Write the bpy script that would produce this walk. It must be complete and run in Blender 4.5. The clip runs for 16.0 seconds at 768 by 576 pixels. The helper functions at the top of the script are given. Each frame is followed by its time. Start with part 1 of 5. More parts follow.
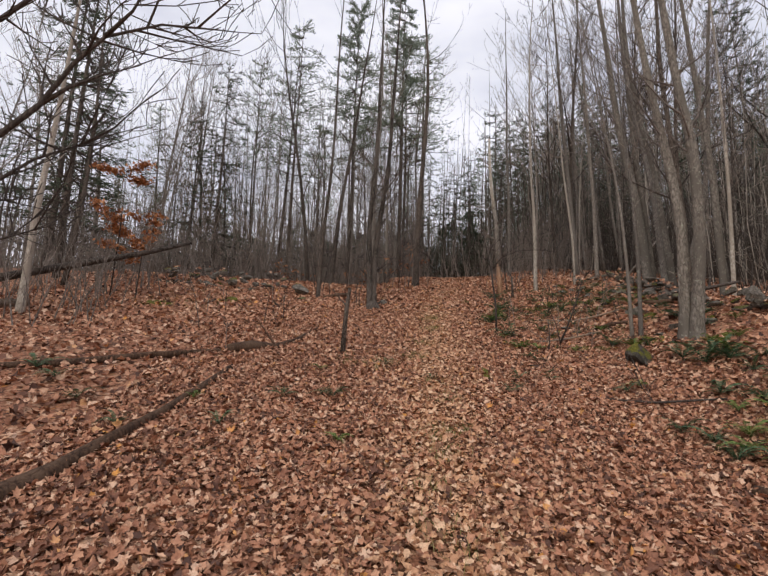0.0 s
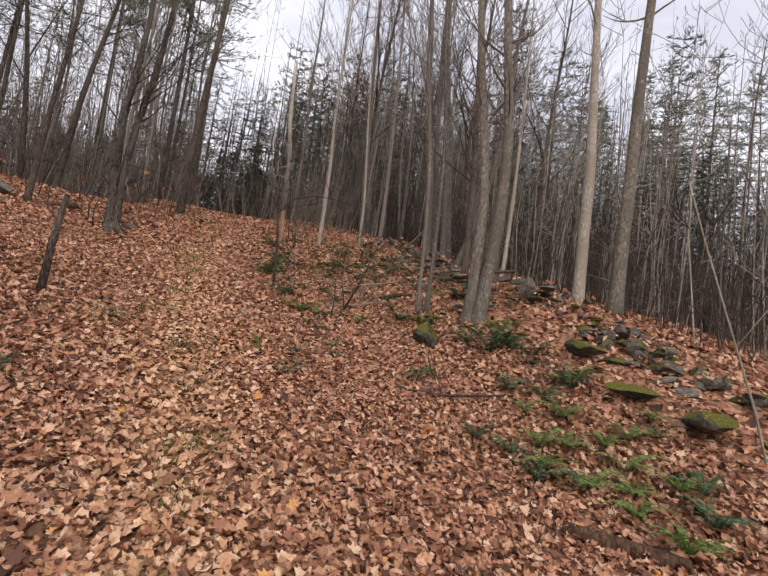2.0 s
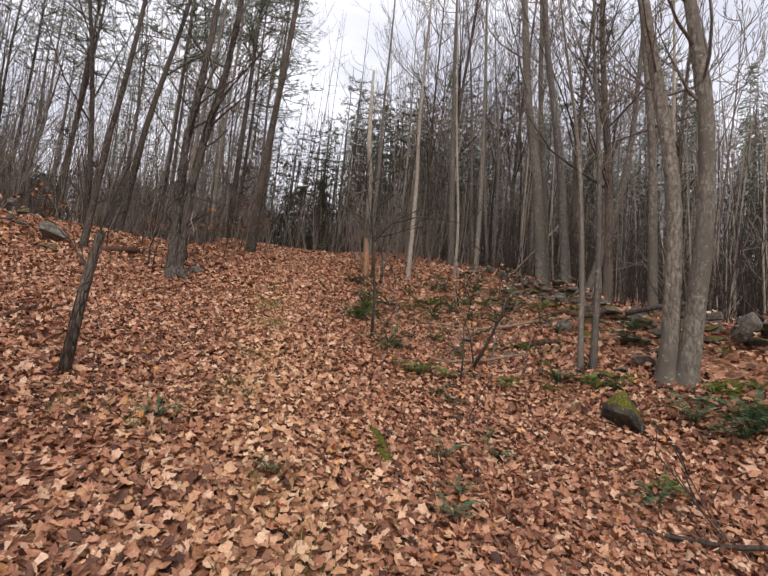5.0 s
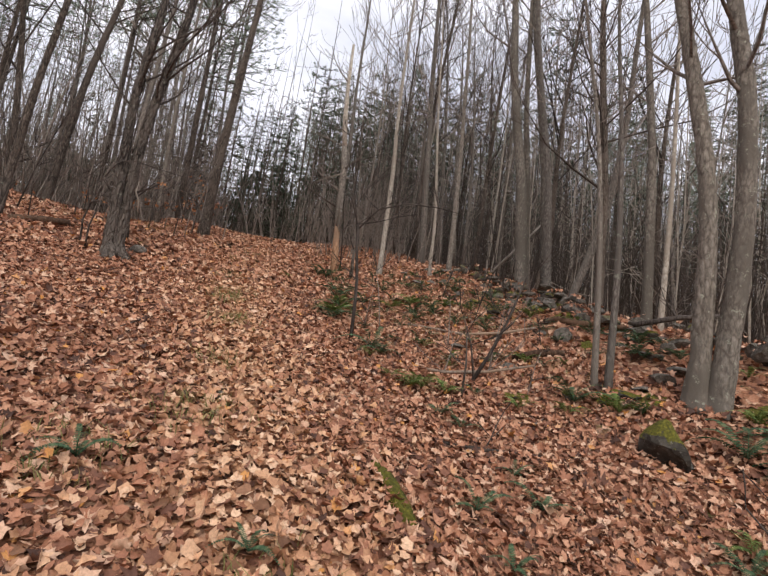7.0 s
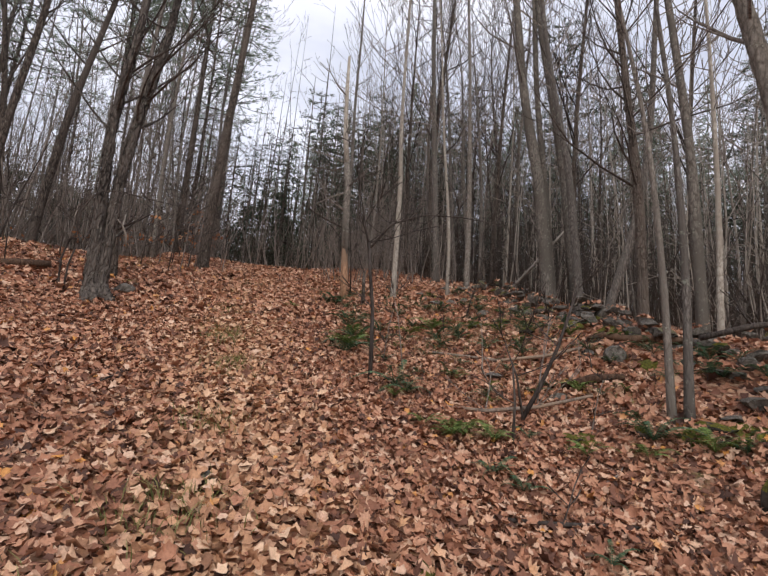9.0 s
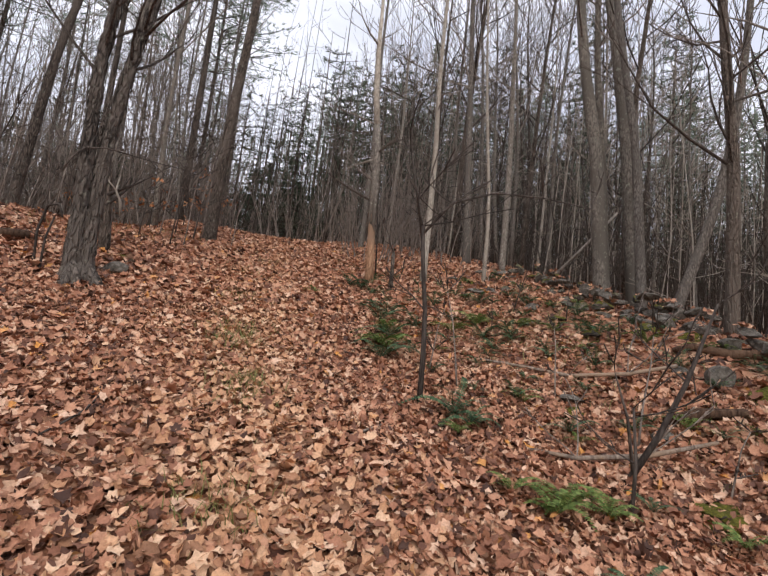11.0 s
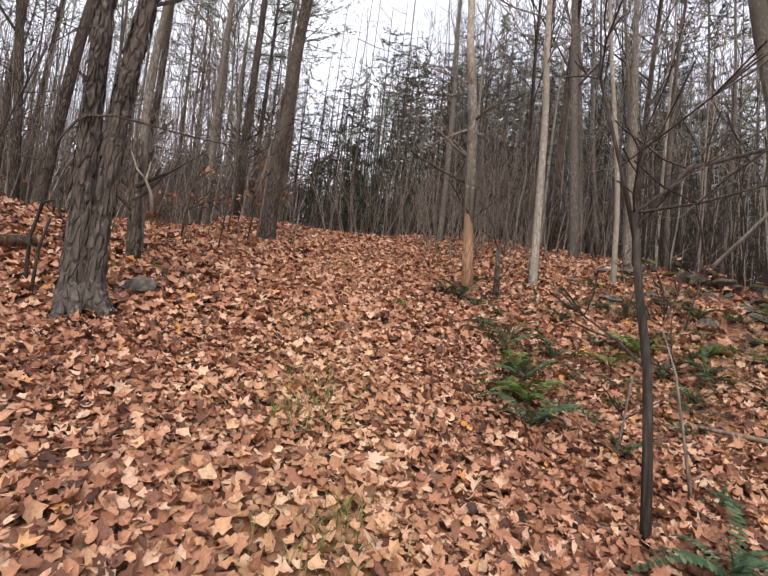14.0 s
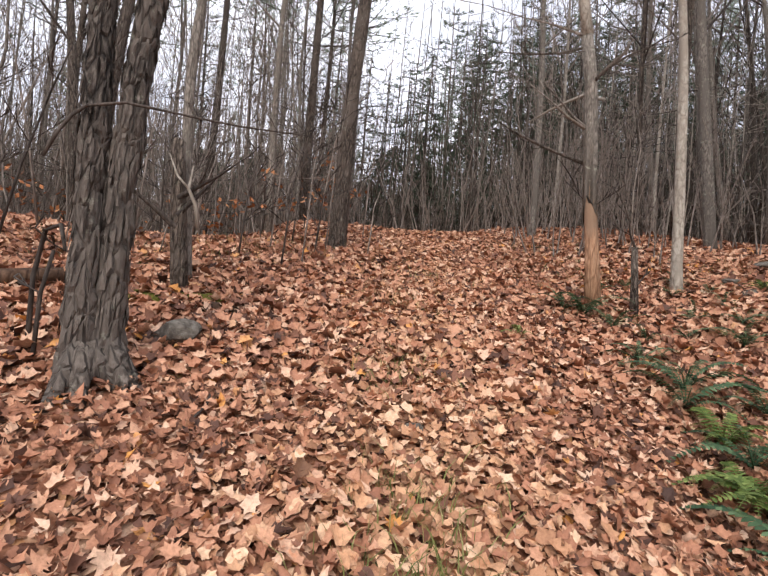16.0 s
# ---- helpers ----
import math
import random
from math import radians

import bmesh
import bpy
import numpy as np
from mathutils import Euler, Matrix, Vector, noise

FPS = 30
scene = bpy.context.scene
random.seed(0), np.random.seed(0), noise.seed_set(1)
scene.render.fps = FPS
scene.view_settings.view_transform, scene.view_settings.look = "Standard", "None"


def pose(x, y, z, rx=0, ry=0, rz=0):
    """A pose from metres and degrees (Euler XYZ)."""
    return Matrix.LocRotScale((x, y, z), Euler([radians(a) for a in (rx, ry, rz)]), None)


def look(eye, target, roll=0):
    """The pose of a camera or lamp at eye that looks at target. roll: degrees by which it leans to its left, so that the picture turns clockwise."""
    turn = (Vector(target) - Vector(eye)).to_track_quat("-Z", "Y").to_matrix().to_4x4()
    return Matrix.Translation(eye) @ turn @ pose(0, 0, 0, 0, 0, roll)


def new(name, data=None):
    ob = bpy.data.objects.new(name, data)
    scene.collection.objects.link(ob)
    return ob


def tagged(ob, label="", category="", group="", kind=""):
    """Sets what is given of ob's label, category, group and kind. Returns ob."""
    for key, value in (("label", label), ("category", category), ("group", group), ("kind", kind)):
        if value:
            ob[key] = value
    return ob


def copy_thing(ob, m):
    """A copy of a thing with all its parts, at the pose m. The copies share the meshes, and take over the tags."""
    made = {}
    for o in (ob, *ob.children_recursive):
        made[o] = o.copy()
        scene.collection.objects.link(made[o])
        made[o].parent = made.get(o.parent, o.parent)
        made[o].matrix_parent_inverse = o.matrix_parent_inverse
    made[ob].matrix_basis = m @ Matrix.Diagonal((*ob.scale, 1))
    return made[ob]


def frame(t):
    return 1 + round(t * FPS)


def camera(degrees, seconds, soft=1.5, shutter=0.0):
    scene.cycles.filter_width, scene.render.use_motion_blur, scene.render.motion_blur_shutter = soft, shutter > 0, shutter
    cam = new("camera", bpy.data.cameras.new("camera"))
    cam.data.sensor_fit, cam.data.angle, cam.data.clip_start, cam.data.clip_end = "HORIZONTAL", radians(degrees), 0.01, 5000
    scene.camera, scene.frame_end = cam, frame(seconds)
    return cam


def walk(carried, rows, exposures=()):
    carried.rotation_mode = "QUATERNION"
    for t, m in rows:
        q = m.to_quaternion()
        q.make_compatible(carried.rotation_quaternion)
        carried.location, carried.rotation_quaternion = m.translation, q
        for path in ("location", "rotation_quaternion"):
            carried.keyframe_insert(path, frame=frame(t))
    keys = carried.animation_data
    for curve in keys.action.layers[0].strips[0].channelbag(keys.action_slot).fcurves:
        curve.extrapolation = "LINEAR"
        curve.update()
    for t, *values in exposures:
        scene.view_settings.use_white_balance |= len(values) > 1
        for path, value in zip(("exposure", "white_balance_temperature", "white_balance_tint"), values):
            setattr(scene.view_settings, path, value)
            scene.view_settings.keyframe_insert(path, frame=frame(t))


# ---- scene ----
cam = camera(77.3, 16.0)
PATH = [
    (0.0, 0.024, -0.033, 1.577, 99.38, -1.98, -0.91),
    (0.5, 0.111, 0.351, 1.666, 100.46, -2.45, -8.86),
    (1.0, 0.051, 0.812, 1.743, 98.43, -4.27, -19.37),
    (1.5, 0.185, 1.397, 1.776, 96.39, -7.51, -29.00),
    (2.0, 0.260, 1.862, 1.862, 95.45, -7.80, -28.98),
    (2.5, 0.192, 2.305, 1.991, 94.55, -7.37, -23.69),
    (3.0, 0.313, 2.867, 2.030, 95.80, -5.85, -20.47),
    (3.5, 0.403, 3.342, 2.109, 96.23, -4.86, -19.47),
    (4.0, 0.350, 3.750, 2.169, 96.52, -4.88, -18.59),
    (4.5, 0.364, 4.074, 2.211, 97.57, -5.19, -19.65),
    (7.0, 0.301, 5.493, 2.296, 98.44, -7.96, -27.84),
    (7.5, 0.320, 5.793, 2.394, 98.73, -7.56, -28.91),
    (8.0, 0.415, 5.969, 2.437, 99.28, -5.63, -29.34),
    (8.5, 0.559, 6.153, 2.473, 100.31, -4.56, -28.53),
    (9.0, 0.577, 6.335, 2.472, 100.81, -4.30, -26.15),
    (9.5, 0.524, 6.644, 2.557, 100.12, -6.01, -24.32),
    (12.0, 0.725, 8.180, 3.026, 95.74, -6.96, -26.89),
    (12.5, 0.740, 8.488, 3.065, 95.43, -7.80, -26.27),
    (13.0, 0.685, 8.799, 3.153, 95.99, -8.38, -24.69),
    (13.5, 0.761, 9.140, 3.210, 95.66, -7.82, -22.02),
    (14.0, 0.828, 9.508, 3.316, 95.16, -6.33, -18.88),
    (14.5, 0.846, 9.896, 3.418, 94.27, -3.97, -15.18),
    (15.0, 0.871, 10.184, 3.503, 92.70, -4.74, -15.32),
    (15.5, 0.905, 10.485, 3.630, 93.04, -3.68, -14.85),
    (16.0, 0.864, 10.790, 3.673, 93.46, -4.62, -10.66),
]
EXPOSURES = [(0.0, -0.14, 6500, 10), (0.6, -0.32, 6500, 10), (1.0, -0.42, 6500, 10), (1.5, -0.12, 6500, 10), (2.0, 0.08, 6550, 10), (3.0, 0.15, 6600, 10), (4.5, 0.10, 6550, 10), (7.5, 0.14, 6450, 10), (8.5, 0.05, 6300, 10), (9.5, -0.10, 6250, 10),
             (12.0, 0.36, 6400, 10), (14.5, 0.48, 6450, 10), (16.0, 0.60, 6350, 10)]
walk(cam, [(t, pose(x, y, z, rx, ry, rz)) for t, x, y, z, rx, ry, rz in PATH], EXPOSURES)

# ---- light: an even overcast sky with a weak, very soft sun behind cloud ----
SUN_UP, SUN_ROUND = radians(38), radians(200)
world = bpy.data.worlds.new("overcast_sky")
scene.world = world
world.use_nodes = True
wt = world.node_tree
wt.nodes.clear()
w_out = wt.nodes.new("ShaderNodeOutputWorld")
w_bg = wt.nodes.new("ShaderNodeBackground")
w_sky = wt.nodes.new("ShaderNodeTexSky")
w_sky.sky_type, w_sky.sun_disc = "NISHITA", False
w_sky.sun_elevation, w_sky.sun_rotation = SUN_UP, SUN_ROUND
w_sky.air_density, w_sky.dust_density = 1.0, 4.0
w_co = wt.nodes.new("ShaderNodeTexCoord")
w_map = wt.nodes.new("ShaderNodeMapping")
w_map.inputs["Scale"].default_value = (1.0, 1.0, 2.6)
w_noise = wt.nodes.new("ShaderNodeTexNoise")
w_noise.inputs["Scale"].default_value = 2.2
w_noise.inputs["Detail"].default_value = 5.0
w_ramp = wt.nodes.new("ShaderNodeValToRGB")
w_ramp.color_ramp.elements[0].position, w_ramp.color_ramp.elements[0].color = 0.35, (6.9, 7.0, 8.0, 1)
w_ramp.color_ramp.elements[1].position, w_ramp.color_ramp.elements[1].color = 0.68, (11.6, 11.4, 12.0, 1)
w_mix = wt.nodes.new("ShaderNodeMixRGB")
w_mix.inputs[0].default_value = 0.86
wt.links.new(w_co.outputs["Generated"], w_map.inputs[0])
wt.links.new(w_map.outputs[0], w_noise.inputs["Vector"])
wt.links.new(w_noise.outputs["Fac"], w_ramp.inputs[0])
wt.links.new(w_sky.outputs[0], w_mix.inputs[1])
wt.links.new(w_ramp.outputs[0], w_mix.inputs[2])
wt.links.new(w_mix.outputs[0], w_bg.inputs[0])
w_bg.inputs[1].default_value = 0.12
wt.links.new(w_bg.outputs[0], w_out.inputs[0])
sun = new("sun", bpy.data.lights.new("sun", "SUN"))
sun.data.energy, sun.data.angle, sun.data.color = 1.3, radians(25), (1.0, 0.95, 0.88)
sun.matrix_world = look((0, 0, 0), (-math.sin(SUN_ROUND) * math.cos(SUN_UP), -math.cos(SUN_ROUND) * math.cos(SUN_UP), -math.sin(SUN_UP)))

# ---- materials ----
def material(name, rough=0.85):
    m = bpy.data.materials.new(name)
    m.use_nodes = True
    bsdf = m.node_tree.nodes["Principled BSDF"]
    bsdf.inputs["Roughness"].default_value = rough
    bsdf.inputs["Specular IOR Level"].default_value = 0.25
    return m, m.node_tree, bsdf


def node(nt, kind, **values):
    n = nt.nodes.new("ShaderNode" + kind)
    for key, value in values.items():
        n.inputs[key.replace("_", " ")].default_value = value
    return n


def ramp(nt, source, stops):
    r = nt.nodes.new("ShaderNodeValToRGB")
    e = r.color_ramp.elements
    while len(e) < len(stops):
        e.new(0.5)
    for el, (at, c) in zip(e, stops):
        el.position, el.color = at, (*c, 1)
    nt.links.new(source, r.inputs[0])
    return r.outputs[0]


def blend(nt, fac, a, b, how="MIX"):
    m = nt.nodes.new("ShaderNodeMixRGB")
    m.blend_type = how
    for socket, v in zip(m.inputs, (fac, a, b)):
        if isinstance(v, (int, float)):
            socket.default_value = v
        elif isinstance(v, tuple):
            socket.default_value = (*v, 1)
        else:
            nt.links.new(v, socket)
    return m.outputs[0]


def place_of(nt, scale=(1, 1, 1), kind="Object"):
    co = nt.nodes.new("ShaderNodeTexCoord")
    mp = nt.nodes.new("ShaderNodeMapping")
    mp.inputs["Scale"].default_value = scale
    nt.links.new(co.outputs[kind], mp.inputs[0])
    return mp.outputs[0]


def noise_of(nt, where, scale, detail=4.0, rough=0.55):
    n = node(nt, "TexNoise", Scale=scale, Detail=detail, Roughness=rough)
    nt.links.new(where, n.inputs["Vector"])
    return n.outputs["Fac"]


def relief(nt, bsdf, height, strength, distance):
    b = node(nt, "Bump", Strength=strength, Distance=distance)
    nt.links.new(height, b.inputs["Height"])
    nt.links.new(b.outputs[0], bsdf.inputs["Normal"])


def bark_material(name, dark, mid, light, patch=None, furrow=9.0, depth=0.012, lichen=0.0, gap=0.5, stretch=0.16):
    m, nt, bsdf = material(name, 0.9)
    w = place_of(nt, (1, 1, stretch))
    fine = noise_of(nt, w, furrow * 2.2, 6, 0.65)
    vor = node(nt, "TexVoronoi", Scale=furrow)
    vor.feature = "DISTANCE_TO_EDGE"
    bend = node(nt, "TexNoise", Scale=7.0, Detail=4.0)
    nt.links.new(w, bend.inputs["Vector"])
    nt.links.new(blend(nt, 0.10, w, bend.outputs["Color"], "ADD"), vor.inputs["Vector"])
    col = ramp(nt, fine, [(0.28, dark), (0.5, mid), (0.74, light)])
    crack = ramp(nt, vor.outputs["Distance"], [(0.0, (gap, gap * 0.94, gap * 0.9)), (0.16, (1, 1, 1))])
    col = blend(nt, 0.8, col, crack, "MULTIPLY")
    w2 = place_of(nt, (1, 1, 0.5))
    big = noise_of(nt, w2, 2.3, 5, 0.6)
    if patch:
        col = blend(nt, ramp(nt, big, [(0.47, (0, 0, 0)), (0.6, (1, 1, 1))]), col, patch)
    if lichen:
        spots = noise_of(nt, place_of(nt), 14.0, 5, 0.7)
        col = blend(nt, ramp(nt, spots, [(0.60, (0, 0, 0)), (0.67, (lichen,) * 3)]), col, (0.36, 0.38, 0.31))
    info = nt.nodes.new("ShaderNodeObjectInfo")
    tone = ramp(nt, info.outputs["Random"], [(0.0, (0.72, 0.70, 0.68)), (1.0, (1.12, 1.08, 1.02))])
    col = blend(nt, 1.0, col, tone, "MULTIPLY")
    nt.links.new(col, bsdf.inputs["Base Color"])
    both = blend(nt, 0.5, crack, fine, "MULTIPLY")
    relief(nt, bsdf, both, 0.8, depth)
    return m


M_BARK = bark_material("grey_brown_bark", (0.085, 0.074, 0.066), (0.22, 0.197, 0.174), (0.39, 0.355, 0.318), (0.16, 0.142, 0.124), 24, 0.012, 0.7, 0.45, 0.28)
M_BARK_DARK = bark_material("dark_furrowed_bark", (0.022, 0.016, 0.013), (0.11, 0.088, 0.073), (0.29, 0.242, 0.205), (0.14, 0.115, 0.097), 26, 0.035, 0.45, 0.2, 0.22)
M_BARK_MAPLE = bark_material("shaggy_plated_bark", (0.024, 0.019, 0.016), (0.115, 0.096, 0.083), (0.32, 0.28, 0.248), (0.155, 0.132, 0.115), 17, 0.045, 0.4, 0.1, 0.30)
M_BARK_PALE = bark_material("pale_birch_bark", (0.19, 0.17, 0.145), (0.43, 0.395, 0.345), (0.58, 0.54, 0.485), (0.30, 0.265, 0.225), 14, 0.006, 0.5, 0.6, 0.5)
M_BARK_SMOOTH = bark_material("smooth_grey_maple_bark", (0.08, 0.071, 0.061), (0.20, 0.179, 0.155), (0.34, 0.308, 0.27), (0.135, 0.12, 0.102), 15, 0.006, 0.9, 0.55, 0.4)
M_TWIG = bark_material("bare_twigs", (0.145, 0.123, 0.108), (0.29, 0.25, 0.22), (0.42, 0.368, 0.325), None, 20, 0.002)
M_TWIG_BROWN = bark_material("brown_dead_twigs", (0.05, 0.039, 0.033), (0.115, 0.092, 0.078), (0.20, 0.165, 0.141), None, 20, 0.002)
M_TWIG_DARK = bark_material("dark_twigs", (0.038, 0.031, 0.027), (0.088, 0.073, 0.064), (0.16, 0.134, 0.117), None, 20, 0.002)
M_DEADWOOD = bark_material("grey_dead_wood", (0.10, 0.075, 0.06), (0.25, 0.20, 0.165), (0.42, 0.36, 0.30), (0.30, 0.22, 0.16), 16, 0.008)
M_BAREWOOD = bark_material("barkless_orange_wood", (0.15, 0.08, 0.05), (0.40, 0.235, 0.145), (0.54, 0.37, 0.255), (0.24, 0.16, 0.11), 22, 0.006)
M_LOG = bark_material("damp_brown_log", (0.022, 0.013, 0.009), (0.095, 0.054, 0.034), (0.21, 0.13, 0.085), (0.13, 0.08, 0.052), 14, 0.02, 0.0)


def leaf_material(name, stops, by_object=False, through_light=0.0):
    m, nt, bsdf = material(name, 0.62)
    if by_object:
        src = nt.nodes.new("ShaderNodeObjectInfo").outputs["Random"]
    else:
        src = nt.nodes.new("ShaderNodeNewGeometry").outputs["Random Per Island"]
    col = ramp(nt, src, stops)
    blot = noise_of(nt, place_of(nt), 60.0, 5, 0.7)
    col = blend(nt, 0.75, col, ramp(nt, blot, [(0.30, (0.58, 0.53, 0.51)), (0.6, (1.12, 1.12, 1.12))]), "MULTIPLY")
    nt.links.new(col, bsdf.inputs["Base Color"])
    relief(nt, bsdf, blot, 0.35, 0.004)
    if through_light:
        thin = nt.nodes.new("ShaderNodeBsdfTranslucent")
        nt.links.new(col, thin.inputs[0])
        mix = nt.nodes.new("ShaderNodeMixShader")
        mix.inputs[0].default_value = through_light
        nt.links.new(bsdf.outputs[0], mix.inputs[1])
        nt.links.new(thin.outputs[0], mix.inputs[2])
        nt.links.new(mix.outputs[0], nt.nodes["Material Output"].inputs[0])
    return m


LEAF_STOPS = [(0.0, (0.060, 0.030, 0.021)), (0.09, (0.14, 0.063, 0.040)), (0.27, (0.29, 0.129, 0.075)), (0.52, (0.43, 0.203, 0.117)),
              (0.77, (0.55, 0.300, 0.183)), (0.93, (0.68, 0.46, 0.32)), (0.98, (0.61, 0.37, 0.23)), (1.0, (0.64, 0.29, 0.07))]
PALE_STOPS = [(0.0, (0.16, 0.08, 0.045)), (0.22, (0.41, 0.21, 0.115)), (0.6, (0.60, 0.34, 0.19)), (1.0, (0.73, 0.50, 0.33))]
M_LEAF = leaf_material("fallen_leaves", LEAF_STOPS)
M_LEAF_PALE = leaf_material("trampled_leaves", PALE_STOPS)
M_LEAF_ONE = leaf_material("fallen_leaf", LEAF_STOPS, True)
M_LEAF_BEECH = leaf_material("clinging_copper_leaves", [(0, (0.22, 0.08, 0.03)), (0.5, (0.42, 0.17, 0.065)), (1, (0.55, 0.27, 0.12))])
M_FERN = leaf_material("dark_green_fern", [(0, (0.034, 0.072, 0.036)), (0.5, (0.075, 0.138, 0.066)), (1, (0.155, 0.235, 0.115))], False, 0.25)
M_FERN_LIGHT = leaf_material("light_green_fern", [(0, (0.09, 0.14, 0.036)), (0.5, (0.17, 0.24, 0.062)), (1, (0.29, 0.35, 0.11))], False, 0.25)
# Pine green is lifted paler than real needles; haze is in the colour.
M_PINE = leaf_material("pine_needles", [(0, (0.14, 0.175, 0.13)), (0.5, (0.235, 0.28, 0.21)), (1, (0.35, 0.40, 0.31))], False, 0.55)
M_HEMLOCK = leaf_material("dark_hemlock_needles", [(0, (0.04, 0.056, 0.037)), (0.5, (0.08, 0.105, 0.068)), (1, (0.13, 0.155, 0.10))], False, 0.45)
M_GRASS = leaf_material("thin_grass", [(0, (0.10, 0.12, 0.035)), (0.5, (0.19, 0.20, 0.06)), (1, (0.32, 0.29, 0.12))])


def ground_material():
    m, nt, bsdf = material("leaf_covered_soil", 0.9)
    w = place_of(nt)
    warp = node(nt, "TexNoise", Scale=9.0, Detail=3.0)
    nt.links.new(w, warp.inputs["Vector"])
    w2 = blend(nt, 0.12, w, warp.outputs["Color"], "ADD")
    v = node(nt, "TexVoronoi", Scale=21.0, Randomness=1.0)
    nt.links.new(w2, v.inputs["Vector"])
    pick = nt.nodes.new("ShaderNodeSeparateColor")
    nt.links.new(v.outputs["Color"], pick.inputs[0])
    col = ramp(nt, pick.outputs[0], LEAF_STOPS)
    # Leaf cells darken towards their rims, painting in the shade between overlapping leaves.
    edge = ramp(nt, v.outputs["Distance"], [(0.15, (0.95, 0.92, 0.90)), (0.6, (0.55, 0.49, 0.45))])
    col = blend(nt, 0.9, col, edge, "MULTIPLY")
    big = noise_of(nt, w, 0.55, 5, 0.6)
    col = blend(nt, ramp(nt, big, [(0.56, (0, 0, 0)), (0.72, (0.55, 0.55, 0.55))]), col, (0.13, 0.085, 0.06))
    mid = noise_of(nt, w, 1.9, 6, 0.7)
    col = blend(nt, ramp(nt, mid, [(0.62, (0, 0, 0)), (0.74, (0.7, 0.7, 0.7))]), col, (0.15, 0.16, 0.05))
    nt.links.new(col, bsdf.inputs["Base Color"])
    relief(nt, bsdf, blend(nt, 0.5, edge, noise_of(nt, w, 30, 4)), 1.0, 0.03)
    return m


M_GROUND = ground_material()


def stone_material(name, moss, dim=1.0):
    m, nt, bsdf = material(name, 0.9)
    w = place_of(nt)
    a = noise_of(nt, w, 6.0, 8, 0.65)
    col = ramp(nt, a, [(at, tuple(c * dim for c in rgb)) for at, rgb in ((0.3, (0.05, 0.042, 0.035)), (0.5, (0.14, 0.122, 0.10)), (0.7, (0.28, 0.25, 0.212)))])
    lich = noise_of(nt, w, 17.0, 4, 0.7)
    col = blend(nt, ramp(nt, lich, [(0.6, (0, 0, 0)), (0.66, (0.7, 0.7, 0.7))]), col, (0.30, 0.30, 0.265))
    geo = nt.nodes.new("ShaderNodeNewGeometry")
    up = nt.nodes.new("ShaderNodeSeparateXYZ")
    nt.links.new(geo.outputs["Normal"], up.inputs[0])
    grow = nt.nodes.new("ShaderNodeMath")
    grow.operation = "MULTIPLY_ADD"
    nt.links.new(noise_of(nt, w, 4.5, 5, 0.65), grow.inputs[0])
    grow.inputs[1].default_value = 2.4
    drier = nt.nodes.new("ShaderNodeMath")
    drier.operation = "SUBTRACT"
    nt.links.new(up.outputs[2], drier.inputs[0])
    drier.inputs[1].default_value = 0.72
    nt.links.new(drier.outputs[0], grow.inputs[2])
    info = nt.nodes.new("ShaderNodeObjectInfo")
    part_of = ramp(nt, info.outputs["Random"], [(max(0.0, 1 - moss - 0.15), (0, 0, 0)), (1 - moss + 0.1, (1, 1, 1))]) if moss < 1 else None
    cover = ramp(nt, grow.outputs[0], [(0.0, (0, 0, 0)), (1.0, (1, 1, 1))])
    cover = ramp(nt, cover, [(0.9, (0, 0, 0)), (0.99, (1, 1, 1))])
    if part_of is not None:
        cover = blend(nt, 1.0, cover, part_of, "MULTIPLY")
    green = ramp(nt, noise_of(nt, w, 26.0, 4), [(0.3, (0.045, 0.045, 0.010)), (0.55, (0.125, 0.115, 0.016)), (0.75, (0.25, 0.22, 0.03))])
    col = blend(nt, cover, col, green)
    nt.links.new(col, bsdf.inputs["Base Color"])
    relief(nt, bsdf, blend(nt, 0.5, a, noise_of(nt, w, 60, 4)), 0.9, 0.02)
    return m


M_STONE = stone_material("lichened_field_stone", 0.2)
# Same stone colours, darkened: the boulder's black shade is put into them.
M_MOSSY = stone_material("shaded_mossy_stone", 1.0, 0.42)
M_MOSS, moss_nt, moss_bsdf = material("yellow_green_moss", 1.0)
moss_noise = noise_of(moss_nt, place_of(moss_nt), 30, 5, 0.7)
moss_nt.links.new(ramp(moss_nt, moss_noise, [(0.32, (0.035, 0.034, 0.008)), (0.55, (0.115, 0.108, 0.016)), (0.75, (0.25, 0.22, 0.03))]), moss_bsdf.inputs["Base Color"])
relief(moss_nt, moss_bsdf, moss_noise, 1.0, 0.02)

# ---- geometry helpers ----


